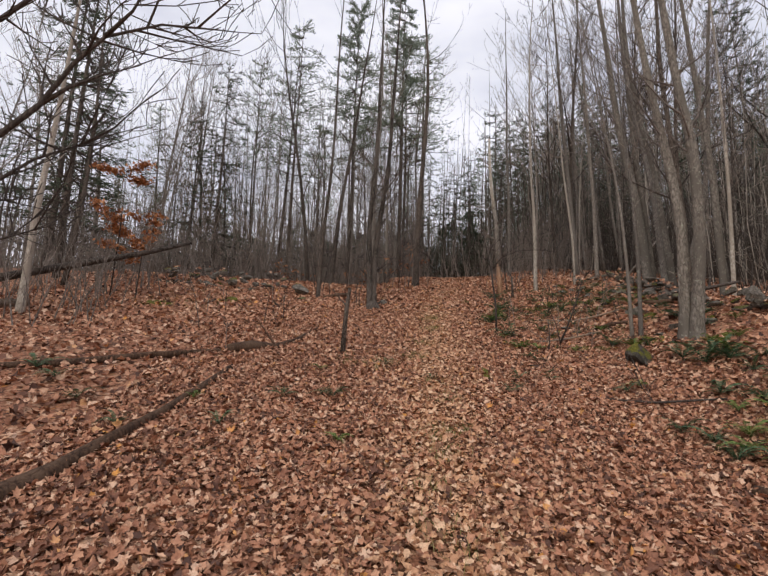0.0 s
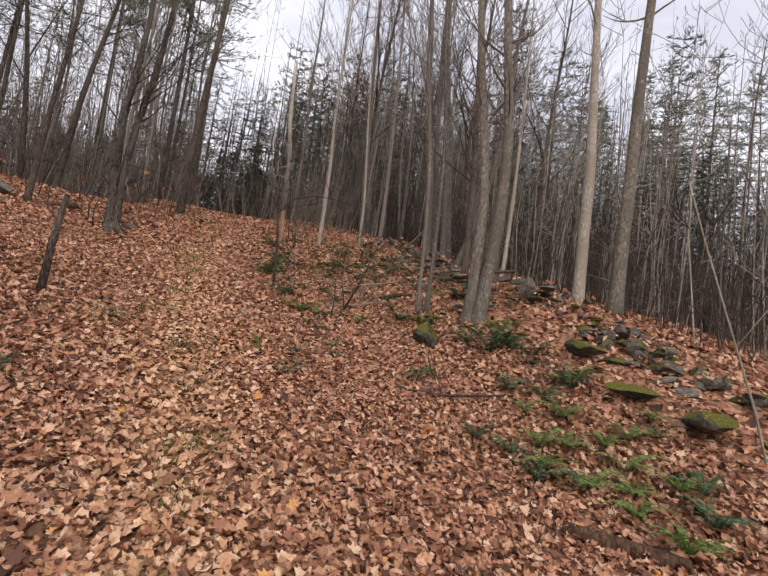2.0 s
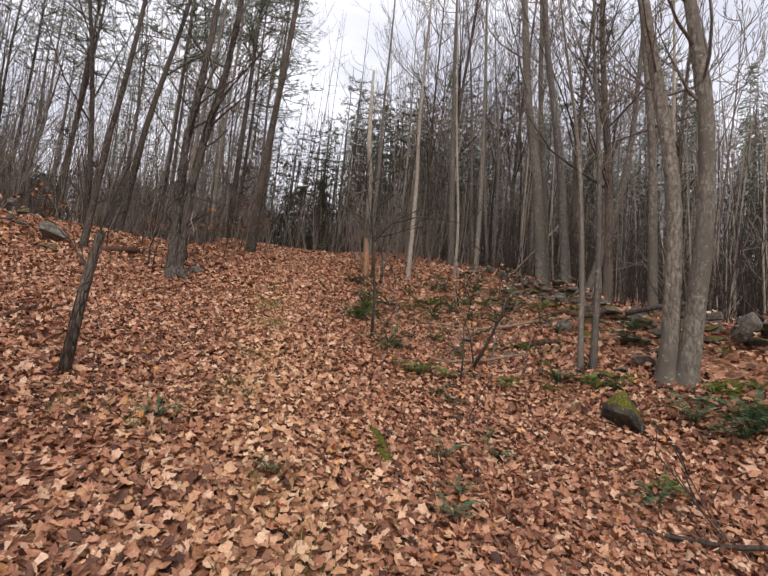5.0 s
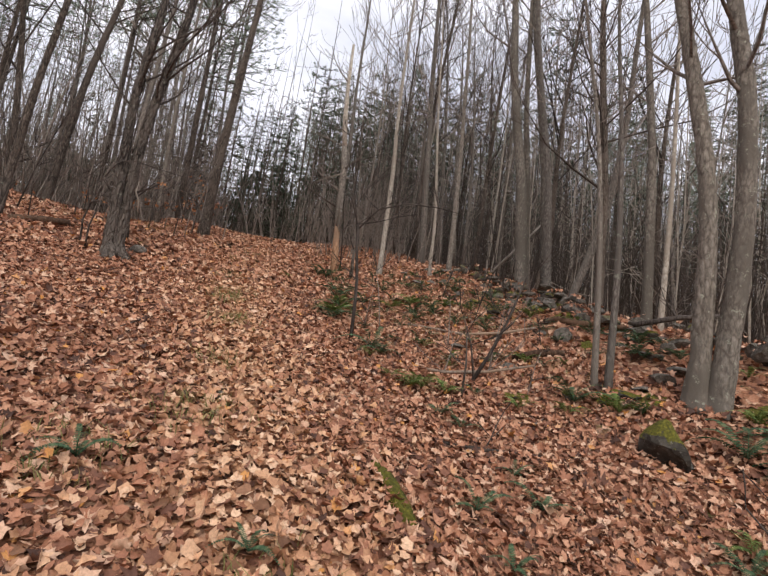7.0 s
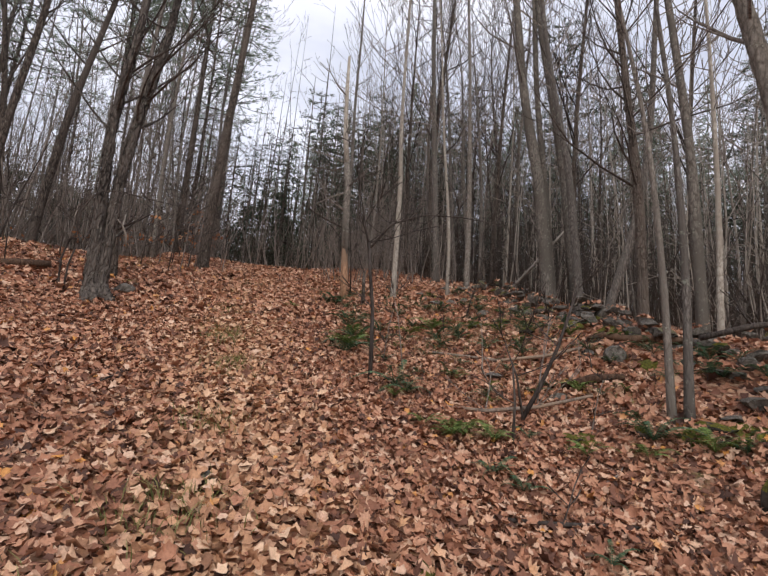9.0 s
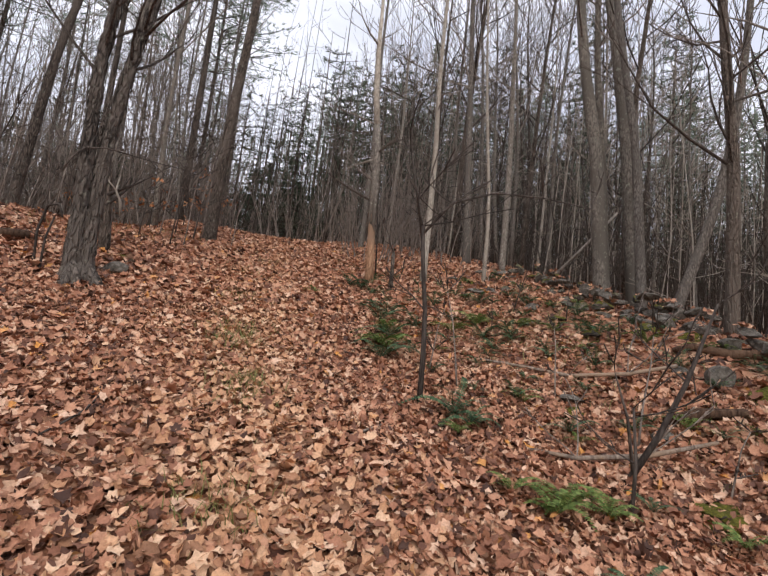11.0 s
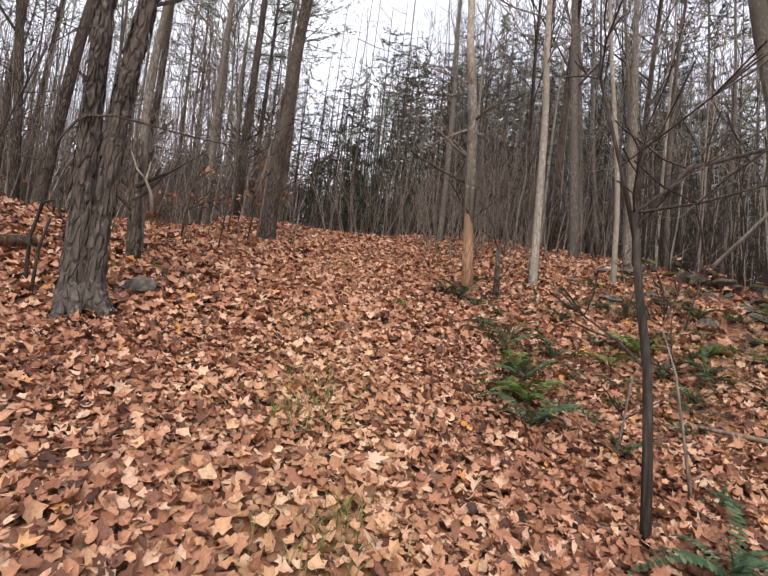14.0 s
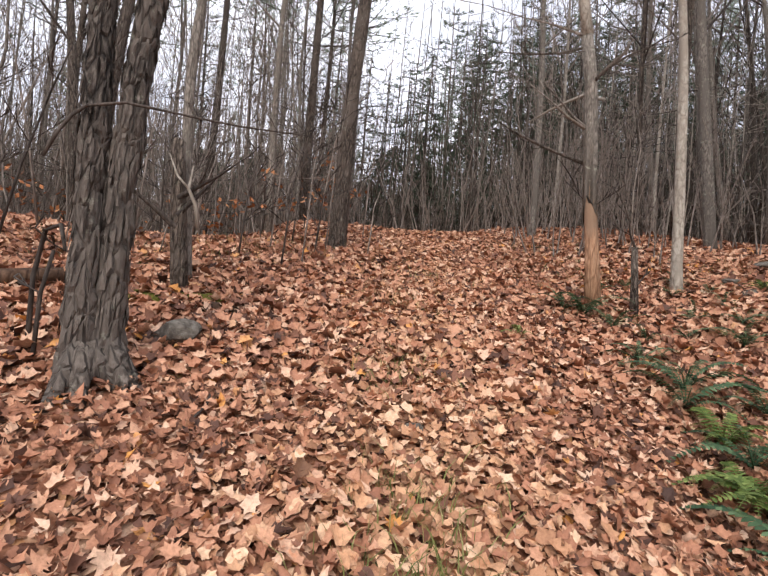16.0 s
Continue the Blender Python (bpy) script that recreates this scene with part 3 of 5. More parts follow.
def broken_tree():
    """The half-dead tree with bark gone from its foot and a bleached upper stem."""
    root = tagged(new("dead_tree"), "dead tree with orange barkless foot and bleached white top", "tree")
    line = [(4.01, 15.46, 3.85), (3.97, 15.48, 4.6), (3.93, 15.50, 5.25), (3.91, 15.52, 5.9), (3.89, 15.53, 6.5), (3.83, 15.56, 7.0), (3.76, 15.6, 7.6), (3.7, 15.62, 8.6), (3.68, 15.65, 9.6)]
    for name, lo, hi, mat, rr, label in (("bare_foot", 0, 3, M_BAREWOOD, (0.085, 0.068, 0.064, 0.052), "orange barkless wood"), ("trunk", 2, 5, M_BARK, (0.072, 0.074, 0.07, 0.066), "grey flaking bark"),
                                         ("bleached_top", 5, 8, M_BARK_PALE, (0.062, 0.055, 0.045, 0.03), "bleached white dead wood")):
        g = Geo()
        g.tube(line[lo:hi + 1], rr, 14, rough=0.35, ridge=0.016 if name != "bleached_top" else 0.0)
        if name == "trunk":
            tear = random.Random(8)
            for k in range(14):
                g.v[k].z += tear.uniform(-0.42, 0.12)
        mesh_part(name, g.mesh(name, mat), root, label)
    rng = random.Random(5)
    for way, mat, r in (([(4.02, 15.45, 6.25), (3.83, 15.58, 6.33), (3.57, 15.75, 6.21), (3.35, 15.89, 6.07)], M_BARK_PALE, 0.022), ([(3.92, 15.53, 5.52), (3.51, 15.79, 5.76), (3.27, 15.95, 5.93), (3.07, 16.08, 6.1)], M_BARK_DARK, 0.020),
                        ([(3.88, 15.5, 6.44), (4.04, 15.38, 6.64), (4.13, 15.32, 6.73), (4.19, 15.28, 6.86)], M_BARK_DARK, 0.022), ([(3.96, 15.43, 6.56), (4.16, 15.31, 6.7), (4.35, 15.18, 6.78), (4.5, 15.09, 6.89)], M_BARK_DARK, 0.014),
                        ([(3.78, 15.56, 6.86), (3.56, 15.68, 6.82), (3.28, 15.86, 6.86), (2.99, 16.04, 6.93)], M_BARK_DARK, 0.014)):
        g = Geo()
        g.tube(way, [r, r * 0.85, r * 0.7, r * 0.4], 6, rough=0.3)
        for k in range(3):
            limb(g, way[k + 1], (rng.uniform(-1, 1), rng.uniform(-1, 1), rng.uniform(-0.5, 0.6)), rng.uniform(0.2, 0.5), r * 0.35, rng, 1, 3, 0.0, 3)
        mesh_part("branch", g.mesh("branch", mat), root)
    for z, a, length in ((5.9, 3.4, 0.9), (6.2, 3.7, 0.8), (7.3, 2.8, 1.2), (8.0, 1.2, 1.0), (8.6, 4.0, 0.9)):
        g = Geo()
        i = max(k for k in range(len(line)) if line[k][2] <= z)
        limb(g, line[i], (math.cos(a), math.sin(a) * 0.5, 0.25), length, 0.022, rng, 1, 4, 0.0, 4)
        mesh_part("branch", g.mesh("branch", M_TWIG), root)
    return root


broken_tree()


def snag():
    root = tagged(new("snag"), "broken dark snag with peeling bark and a white scar", "dead tree")
    g = Geo()
    pts = [(-0.10, 15.2, 3.65), (-0.14, 15.2, 4.0), (-0.19, 15.19, 4.41), (-0.22, 15.18, 4.75), (-0.26, 15.18, 5.06)]
    g.tube(pts, [0.085, 0.066, 0.062, 0.058, 0.066], 14, rough=0.6)
    mesh_part("trunk", g.mesh("trunk", M_BARK_DARK), root)
    rng = random.Random(3)
    for z, way in ((4.55, (0.9, -0.2, 0.5)), (4.4, (0.8, 0.1, 0.9)), (4.3, (-0.5, -0.2, 0.5))):
        b = Geo()
        limb(b, (-0.2, 15.15, z), way, 0.6, 0.03, rng, 1, 5, 0.05, 3)
        mesh_part("branch", b.mesh("branch", M_TWIG_DARK), root)
    w = Geo()
    w.tube([(0.0, 15.08, 4.28), (-0.03, 15.06, 4.48), (-0.10, 15.05, 4.62), (-0.08, 15.05, 4.82)], [0.016, 0.018, 0.013, 0.006], 6)
    w.tube([(-0.10, 15.05, 4.62), (-0.2, 15.05, 4.72), (-0.28, 15.05, 4.9)], [0.012, 0.010, 0.004], 5)
    mesh_part("scar", w.mesh("scar", M_BARK_PALE), root, "white barkless scar")
    return root


snag()

# ---- the woods all round ----
BARE = [bare_tree(100 + i, h, r, bark, twig, label, low, nb, fork) for i, (h, r, bark, twig, label, low, nb, fork) in enumerate([
    (12.5, 0.068, M_BARK, M_TWIG, "slim grey-brown tree with no leaves", 0.3, 19, False),
    (14.5, 0.09, M_BARK, M_TWIG, "tall leafless tree with a narrow crown", 0.4, 20, True),
    (11, 0.05, M_BARK_PALE, M_TWIG, "thin pale tree with bare twigs", 0.3, 17, False),
    (13.5, 0.082, M_BARK_DARK, M_TWIG_DARK, "dark straight leafless tree in the woods", 0.25, 22, False),
    (9.5, 0.040, M_BARK, M_TWIG, "thin leafless pole of a tree", 0.3, 15, False),
    (15, 0.11, M_BARK_SMOOTH, M_TWIG, "smooth grey leafless tree with a forked top", 0.45, 20, True),
    (11.5, 0.052, M_BARK_DARK, M_TWIG_DARK, "slim dark tree with bare twigs", 0.2, 20, False),
    (8, 0.03, M_BARK_PALE, M_TWIG, "spindly pale sapling with no leaves", 0.25, 14, False)])]
PINES = [conifer(200, 19, 0.17, 0.5, 2.3, M_PINE, M_BARK_DARK, "tall white pine with a green crown", 16, 0.16, 15),
         conifer(201, 16, 0.14, 0.42, 2.0, M_PINE, M_BARK_DARK, "white pine with feathery green boughs", 16, 0.16, 14),
         conifer(202, 13, 0.12, 0.18, 2.2, M_HEMLOCK, M_BARK_DARK, "dark hemlock with drooping boughs", 22, 0.15, 13, -0.2),
         conifer(203, 17, 0.12, 0.62, 1.9, M_HEMLOCK, M_BARK, "evergreen with a bare lower trunk", 12, 0.17, 15),
         conifer(204, 21, 0.13, 0.50, 2.5, M_PINE, M_BARK_DARK, "tall white pine with a soft grey-green crown", 16, 0.15, 24, 0.12, 48),
         conifer(205, 19, 0.12, 0.42, 2.3, M_PINE, M_BARK_DARK, "white pine with dead lower boughs and a green top", 16, 0.15, 22, 0.1, 48),
         conifer(206, 18, 0.13, 0.46, 2.0, M_PINE, M_BARK_DARK, "white pine with a dense soft green crown", 18, 0.13, 62, 0.08, 40)]
for i, t in enumerate(BARE):
    t.matrix_basis = pose(*lay(-14 + 4.3 * i, -9 - (i % 3) * 2.0))
for i, t in enumerate(PINES):
    t.matrix_basis = pose(*lay(-16 + 7 * i, -16))

wood = random.Random(11)
taken = [(-0.2, 13.6), (5.5, 8.3), (5, 9.2), (1.4, 17.6), (0.6, 20.9), (0, 15.4), (5.25, 15.7), (4, 15.5), (7.9, 8.2), (8.6, 7.9), (8, 13.8), (8, 13), (7.5, 11.4), (7.9, 10.6), (8.6, 13.6), (-7.8, 10.5)]


def trail(y):
    """Middle of the path."""
    return float(np.interp(y, [0, 6, 12, 16, 20.4, 26, 40], [0.3, 0.8, 1.4, 2.2, 3.2, 4.6, 9.0]))


def free(x, y, gap):
    return all((x - a) ** 2 + (y - b) ** 2 > gap * gap for a, b in taken)


def scatter(count, box, kinds, gap, rule, size=(0.85, 1.15), group=""):
    made = tries = 0
    while made < count and tries < count * 30:
        tries += 1
        x, y = wood.uniform(box[0], box[1]), wood.uniform(box[2], box[3])
        if not rule(x, y) or not free(x, y, gap):
            continue
        taken.append((x, y))
        t = stand(wood.choice(kinds), x, y, wood.uniform(0, 6.283), wood.uniform(*size), (wood.gauss(0, 0.04), wood.gauss(0, 0.04)))
        if group:
            tagged(t, group=group)
        made += 1


B = BARE
scatter(46, (9.3, 26, 6, 32), [B[0], B[2], B[4], B[4], B[7], B[6], B[3], B[6]], 0.55, lambda x, y: True, group="pole trees beyond the wall")
scatter(24, (4.8, 14, 17, 36), [B[0], B[2], B[4], B[6], B[7], B[3]], 0.6, lambda x, y: x - trail(y) > 1.7, group="pole trees beyond the wall")
scatter(34, (-13, 2.2, 18.2, 38), [B[0], B[1], B[3], B[6], B[4], B[2]], 0.8, lambda x, y: trail(y) - x > 1.8, group="trees over the crest")
scatter(20, (-24, -6.5, 9, 26), [B[0], B[1], B[3], B[6], B[4]], 0.9, lambda x, y: x < -5.5 - 0.2 * (20 - y), group="trees over the crest")
scatter(16, (9, 22, -4, 6), [B[0], B[1], B[5], B[2]], 1.5, lambda x, y: True)
scatter(14, (-20, -8, -6, 9), [B[0], B[1], B[3]], 1.5, lambda x, y: True)
scatter(16, (14, 30, 18, 44), [PINES[3], PINES[3], PINES[2], PINES[1]], 1.8, lambda x, y: True, group="evergreens in the dark woods")
scatter(18, (5, 24, 27, 46), [PINES[2], PINES[3], PINES[1]], 1.8, lambda x, y: x - trail(y) > 1.5, group="evergreens in the dark woods")
scatter(5, (-8, 3, 27, 42), [PINES[0], PINES[1]], 2.4, lambda x, y: trail(y) - x > 2.5, group="pines over the crest")
scatter(5, (-24, -11, 18, 34), [PINES[2], PINES[1], PINES[0]], 2.5, lambda x, y: True, group="pines over the crest")
stand(PINES[6], 0.85, 21.2, 1.0, 0.84)
stand(PINES[6], -1.6, 23.6, 2.0, 0.95)
stand(PINES[5], 1.3, 27.5, 2.6, 0.9)
stand(PINES[5], -4.4, 22.5, 0.7, 0.8)
stand(PINES[4], -8.0, 28.5, 3.7, 0.8)
for k in range(62):
    a, d = radians(2 + 112 * (k + wood.random()) / 62), wood.uniform(31, 46)
    x, y = d * math.sin(a), 4 + d * math.cos(a)
    if x - trail(y) > 1.5:
        tagged(stand(PINES[4 + k % 2], x, y, wood.uniform(0, 6.283), wood.uniform(0.62, 0.86)), group="pines beyond the dark woods")
for x, y, k in ((4.6, 29.0, 0.62), (5.9, 31.0, 0.75), (3.4, 33, 0.8), (7.4, 28.5, 0.7), (9.6, 29.5, 0.8), (2.2, 31.5, 0.6), (6.6, 34.0, 0.7), (4.9, 36.0, 0.8), (8.6, 33.0, 0.7), (1.0, 35.5, 0.7), (11.5, 31.0, 0.75), (13.0, 28.0, 0.7)):
    stand(PINES[2], x, y, wood.uniform(0, 6), k)
stand(PINES[2], -10.5, 15.5, 2.0, 1.0)
stand(PINES[2], -12.3, 17.5, 0.4, 1.1)

scatter(26, (12, 27, 2, 32), [PINES[2]], 1.3, lambda x, y: True, (0.4, 0.72), "evergreens in the dark woods")
scatter(8, (7.5, 16, 23, 32), [PINES[2]], 1.3, lambda x, y: x - trail(y) > 2.5, (0.4, 0.65), "evergreens in the dark woods")
stand(PINES[2], -7.6, 21.5, 2.9, 0.9)
stand(PINES[2], -9.4, 23.0, 0.9, 0.8)
for x, y, k in ((21, 13, 0.8), (24, 17, 0.9), (19, 20, 0.85), (22, 9, 0.75), (26, 12, 0.9)):
    stand(PINES[1], x, y, wood.uniform(0, 6), k)

# ---- stones ----
def stone_mesh(seed, mat, sx, sy, sz, facets=11):
    """A worn, angular field stone about one unit across."""
    rng = random.Random(seed)
    bm = bmesh.new()
    bmesh.ops.create_icosphere(bm, subdivisions=3, radius=0.5)
    cuts = [(Vector((rng.gauss(0, 1), rng.gauss(0, 1), rng.gauss(0, 0.8))).normalized(), rng.uniform(0.22, 0.40)) for _ in range(facets)]
    for v in bm.verts:
        for n, d in cuts:
            o = v.co.dot(n) - d
            if o > 0:
                v.co -= n * o
        v.co *= 1 + 0.10 * noise.noise(v.co * 3 + Vector((seed, 0, 0)))
        v.co = Vector((v.co.x * sx, v.co.y * sy, v.co.z * sz))
    me = bpy.data.meshes.new("stone")
    bm.to_mesh(me)
    bm.free()
    me.materials.append(mat)
    return me


SLABS = [stone_mesh(i, M_STONE, 1.45, 1.05, 0.5) for i in range(5)] + [stone_mesh(10 + i, M_STONE, 1.2, 1.0, 0.8) for i in range(3)]
MOSSED = [stone_mesh(20 + i, M_MOSSY, 1.35, 0.95, 0.62, 13) for i in range(4)]


ROUNDED = [stone_mesh(50 + i, M_STONE, 1.3, 0.9, 0.55, 12) for i in range(4)]


STONE_TOPS = []


def dry_wall(name, label, line, length, high, seed, big=0.42, mossy=0.2):
    """A tumbled dry-stone wall, stone by stone, along a line (x, y as functions of 0..1)."""
    rng = random.Random(seed)
    root = tagged(new(name), label, "stone wall")
    n = int(length / (big * 0.62))
    for layer in range(3):
        for k in range(n):
            if layer == 2 and rng.random() < 0.45 or layer == 1 and rng.random() < 0.12:
                continue
            f = (k + rng.uniform(-0.3, 0.3) + 0.5 * (layer % 2)) / n
            x, y = line(min(max(f, 0), 1))
            spread = 0.30 - 0.08 * layer
            x, y = x + rng.gauss(0, spread), y + rng.gauss(0, 0.12)
            s = big * rng.uniform(0.6, 1.25) * (1 - 0.1 * layer)
            z = float(lie(x, y)) - 0.06 * s + layer * high / 3 * rng.uniform(0.8, 1.1)
            STONE_TOPS.append((x, y, z + 0.2 * s, s))
            ob = new("stone", rng.choice(MOSSED if rng.random() < mossy else SLABS + ROUNDED))
            ob.parent = root
            ob.matrix_basis = Matrix.LocRotScale((x, y, z), Euler((rng.gauss(0, 0.2), rng.gauss(0, 0.2), rng.uniform(0, 6.28))), (s, s, s))
    return root


dry_wall("stone_wall", "tumbled dry-stone wall with moss and lichen along the bank", lambda f: (6.7 + 1.0 * f + 0.25 * math.sin(f * 9), 5.0 + 11.5 * f), 11.5, 0.46, 1, 0.31, 0.08)
dry_wall("stone_wall", "low heap of mossy wall stones at the foot of the bank", lambda f: (6.75 + 0.15 * math.sin(f * 7), 4.5 + 3.1 * f), 3.1, 0.30, 2, 0.34, 0.5)
dry_wall("stone_wall", "low ruined dry-stone wall on the crest", lambda f: (-7.0 + 4.6 * f, 15.9 - 0.75 * f), 4.8, 0.72, 3, 0.33, 0.06)


def rock(x, y, size, flat=0.7, mesh=None, label="grey field stone among fallen leaves", sink=0.12, turn=0.0, high=0.0):
    ob = new("rock", mesh or SLABS[5])
    ob.matrix_basis = Matrix.LocRotScale(lay(x, y, size * (0.3 - sink) * flat + high), Euler((0.08, -0.06, turn)), (size, size, size * flat))
    return tagged(ob, label, "rock")


rock(4.44, 8.04, 0.50, 1.15, stone_mesh(64, M_MOSSY, 1.0, 0.9, 0.9, 4), "boulder with shade-dark sides capped with bright yellow-green moss", 0.15, 0.4)
rock(-2.28, 14.42, 0.36, 0.6, SLABS[0], "pale flat stone lying on the leaves", 0.1, 0.5)
rock(-2.45, 14.85, 0.55, 0.8, SLABS[7], "large flat grey stone slab", 0.1, 0.2, 0.12)
rock(6.55, 8.2, 0.34, 1.0, SLABS[6], "pale stone on top of the wall", 0.0, 0.9, 0.38)
rock(5.95, 6.4, 0.55, 0.8, MOSSED[1], "mossy stone tumbled from the wall", 0.1, 1.5, 0.1)
rock(5.6, 5.45, 0.5, 0.8, MOSSED[2], "mossy stone tumbled from the wall", 0.1, 2.5, 0.1)
rock(5.9, 4.7, 0.6, 0.9, MOSSED[0], "large mossy boulder at the foot of the bank", 0.1, 0.7, 0.05)
rock(5.1, 8.9, 0.3, 0.8, MOSSED[1], "small mossy stone at a tree's foot", 0.1, 2.2)
rock(4.05, 9.6, 0.24, 0.6, MOSSED[2], "small moss cushion stone among leaves", 0.1, 1.2)
rock(0.12, 14.15, 0.34, 0.9, stone_mesh(41, M_STONE, 1.15, 0.9, 0.85, 5), "grey boulder at the foot of the old maple", 0.1, 0.3)
rock(1.54, 13.33, 0.16, 0.6, SLABS[6], "small grey stone in the path", 0.1, 0.1)
rock(1.45, 11.9, 0.13, 0.6, SLABS[7], "small grey stone in the path", 0.1, 1.1)
rock(0.95, 9.33, 0.17, 0.5, SLABS[5], "flat grey stone in the path", 0.1, 0.6)
rock(7.3, 12.4, 0.55, 0.5, SLABS[2], "flat capstone on the wall", 0.0, 0.6, 0.26)
rock(6.05, 8.9, 0.4, 0.6, SLABS[3], "grey stone slid from the wall", 0.1, 1.9)

# ---- fallen wood ----
def fallen(name, pts, radii, mat, label, sides=9, lift=0.6, twigs=0, twig_mat=None, category="log"):
    g = Geo()
    line = [lay(x, y, r * lift + e) for (x, y, e), r in zip(pts, radii)]
    g.tube(line, radii, sides, rough=0.3)
    ob = new(name, g.mesh(name, mat))
    tagged(ob, label, category)
    rng = random.Random(len(pts) + int(abs(pts[0][0]) * 10))
    for k in range(twigs):
        i = rng.randint(1, len(line) - 2)
        t = Geo()
        limb(t, line[i], (rng.uniform(-1, 1), rng.uniform(-1, 1), rng.uniform(0.2, 0.9)), rng.uniform(0.25, 0.8), radii[i] * 0.4, rng, 1, 4, 0.0, 3)
        mesh_part("broken_branch", t.mesh("broken_branch", twig_mat or mat), ob)
    return ob


fallen("fallen_log", [(-2.75, 2.9, 0), (-2.68, 3.7, 0), (-2.59, 4.16, 0), (-2.56, 4.7, 0), (-2.48, 5.82, 0), (-2.35, 6.9, 0), (-2.27, 7.67, 0)], [0.075, 0.078, 0.075, 0.072, 0.066, 0.055, 0.045], M_LOG, "long dark damp log lying on the leaves")
fallen("fallen_log", [(-5.9, 6.8, 0), (-5.39, 7.06, 0), (-4.61, 7.49, 0), (-3.84, 8.19, 0), (-2.73, 8.55, 0)], [0.035, 0.045, 0.06, 0.062, 0.06], M_LOG, "straight brown fallen trunk among leaves")
fallen("fallen_log", [(-2.62, 8.6, 0.02), (-2.25, 8.83, 0.03), (-1.9, 9.2, 0), (-1.6, 9.64, 0.02), (-1.34, 10.75, 0.05)], [0.09, 0.10, 0.06, 0.05, 0.025], M_LOG, "rotten broken log end with a ragged knot", 9, 0.6, 2)
fallen("mossy_log", [(1.80, 7.75, 0), (1.84, 7.95, 0), (1.87, 8.2, 0), (1.86, 8.45, 0)], [0.045, 0.06, 0.058, 0.04], M_MOSS, "short log covered in bright yellow-green moss", 8, 0.3)
fallen("fallen_log", [(3.42, 4.42, 0), (3.56, 4.22, 0), (3.72, 4.03, 0), (3.95, 3.78, 0)], [0.05, 0.062, 0.062, 0.058], M_LOG, "short mossy log beside green ferns")
fallen("fallen_branch", [(4.05, 12.1, 0.05), (4.35, 11.8, 0.06), (4.7, 11.4, 0.05), (5.1, 11.0, 0.1), (5.5, 10.75, 0.15)], [0.012, 0.017, 0.020, 0.022, 0.018], M_DEADWOOD, "long dead branch lying on the slope", 7, 1, 3, M_TWIG)
fallen("fallen_branch", [(3.35, 10.5, 0.03), (3.65, 10.28, 0.06), (4.1, 10.05, 0.1), (4.65, 9.85, 0.16)], [0.010, 0.018, 0.020, 0.014], M_DEADWOOD, "bleached dead branch propped on brush", 7, 1, 4, M_TWIG)
fallen("fallen_branch", [(2.55, 8.75, 0.02), (3.0, 8.65, 0.03), (3.5, 8.5, 0.02)], [0.012, 0.014, 0.010], M_TWIG_DARK, "dark thin stick on the leaves", 6, 1, 1)
fallen("fallen_branch", [(3.1, 7.0, 0.03), (3.8, 6.6, 0.05), (4.6, 6.2, 0.05)], [0.012, 0.016, 0.012], M_TWIG_DARK, "thin dark fallen stick", 6, 1, 2)
fallen("fallen_branch", [(6.2, 9.7, 0.3), (6.6, 9.35, 0.42), (7.0, 9.0, 0.5)], [0.03, 0.035, 0.025], M_TWIG_DARK, "dark branch across the wall top", 7, 1, 3)
fallen("fallen_log", [(-1.7, 14.6, 0.02), (-1.3, 14.8, 0.05), (-0.95, 15.0, 0.1)], [0.055, 0.055, 0.05], M_LOG, "short dark log against the old maple")
fallen("fallen_log", [(-0.1, 14.75, 0), (0.25, 14.85, 0), (0.5, 14.8, 0)], [0.03, 0.045, 0.025], M_LOG, "rotten dark chunk of wood beside the snag")
fallen("fallen_log", [(-9.2, 9.6, 0.5), (-7.8, 11.0, 0.85), (-6.2, 12.6, 1.3), (-5.4, 13.4, 1.6)], [0.10, 0.09, 0.07, 0.04], M_BARK_DARK, "uprooted dead trunk leaning with dry brush", 8, 1, 14, M_TWIG)
fallen("fallen_log", [(-12.5, 9.0, 0.1), (-10, 9.9, 0.1), (-7.9, 10.9, 0.1)], [0.10, 0.11, 0.09], M_DEADWOOD, "grey fallen trunk in the brush", 8, 1, 3, M_TWIG)
fallen("leaning_pole", [(8.0, 15.2, 0.1), (8.5, 14.85, 0.95), (9.1, 14.5, 1.9)], [0.035, 0.03, 0.022], M_BARK_PALE, "pale dead pole leaning against trees", 7, 1, 0, None, "branch")
fallen("mossy_log", [(6.1, 11.2, 0.06), (6.25, 11.05, 0.07), (6.42, 10.76, 0.05), (6.6, 10.62, 0.09), (6.78, 10.38, 0.08), (6.9, 10.3, 0.1)], [0.02, 0.05, 0.058, 0.05, 0.055, 0.03], M_LOG, "dark rotten log below the wall", 8, 0.6)

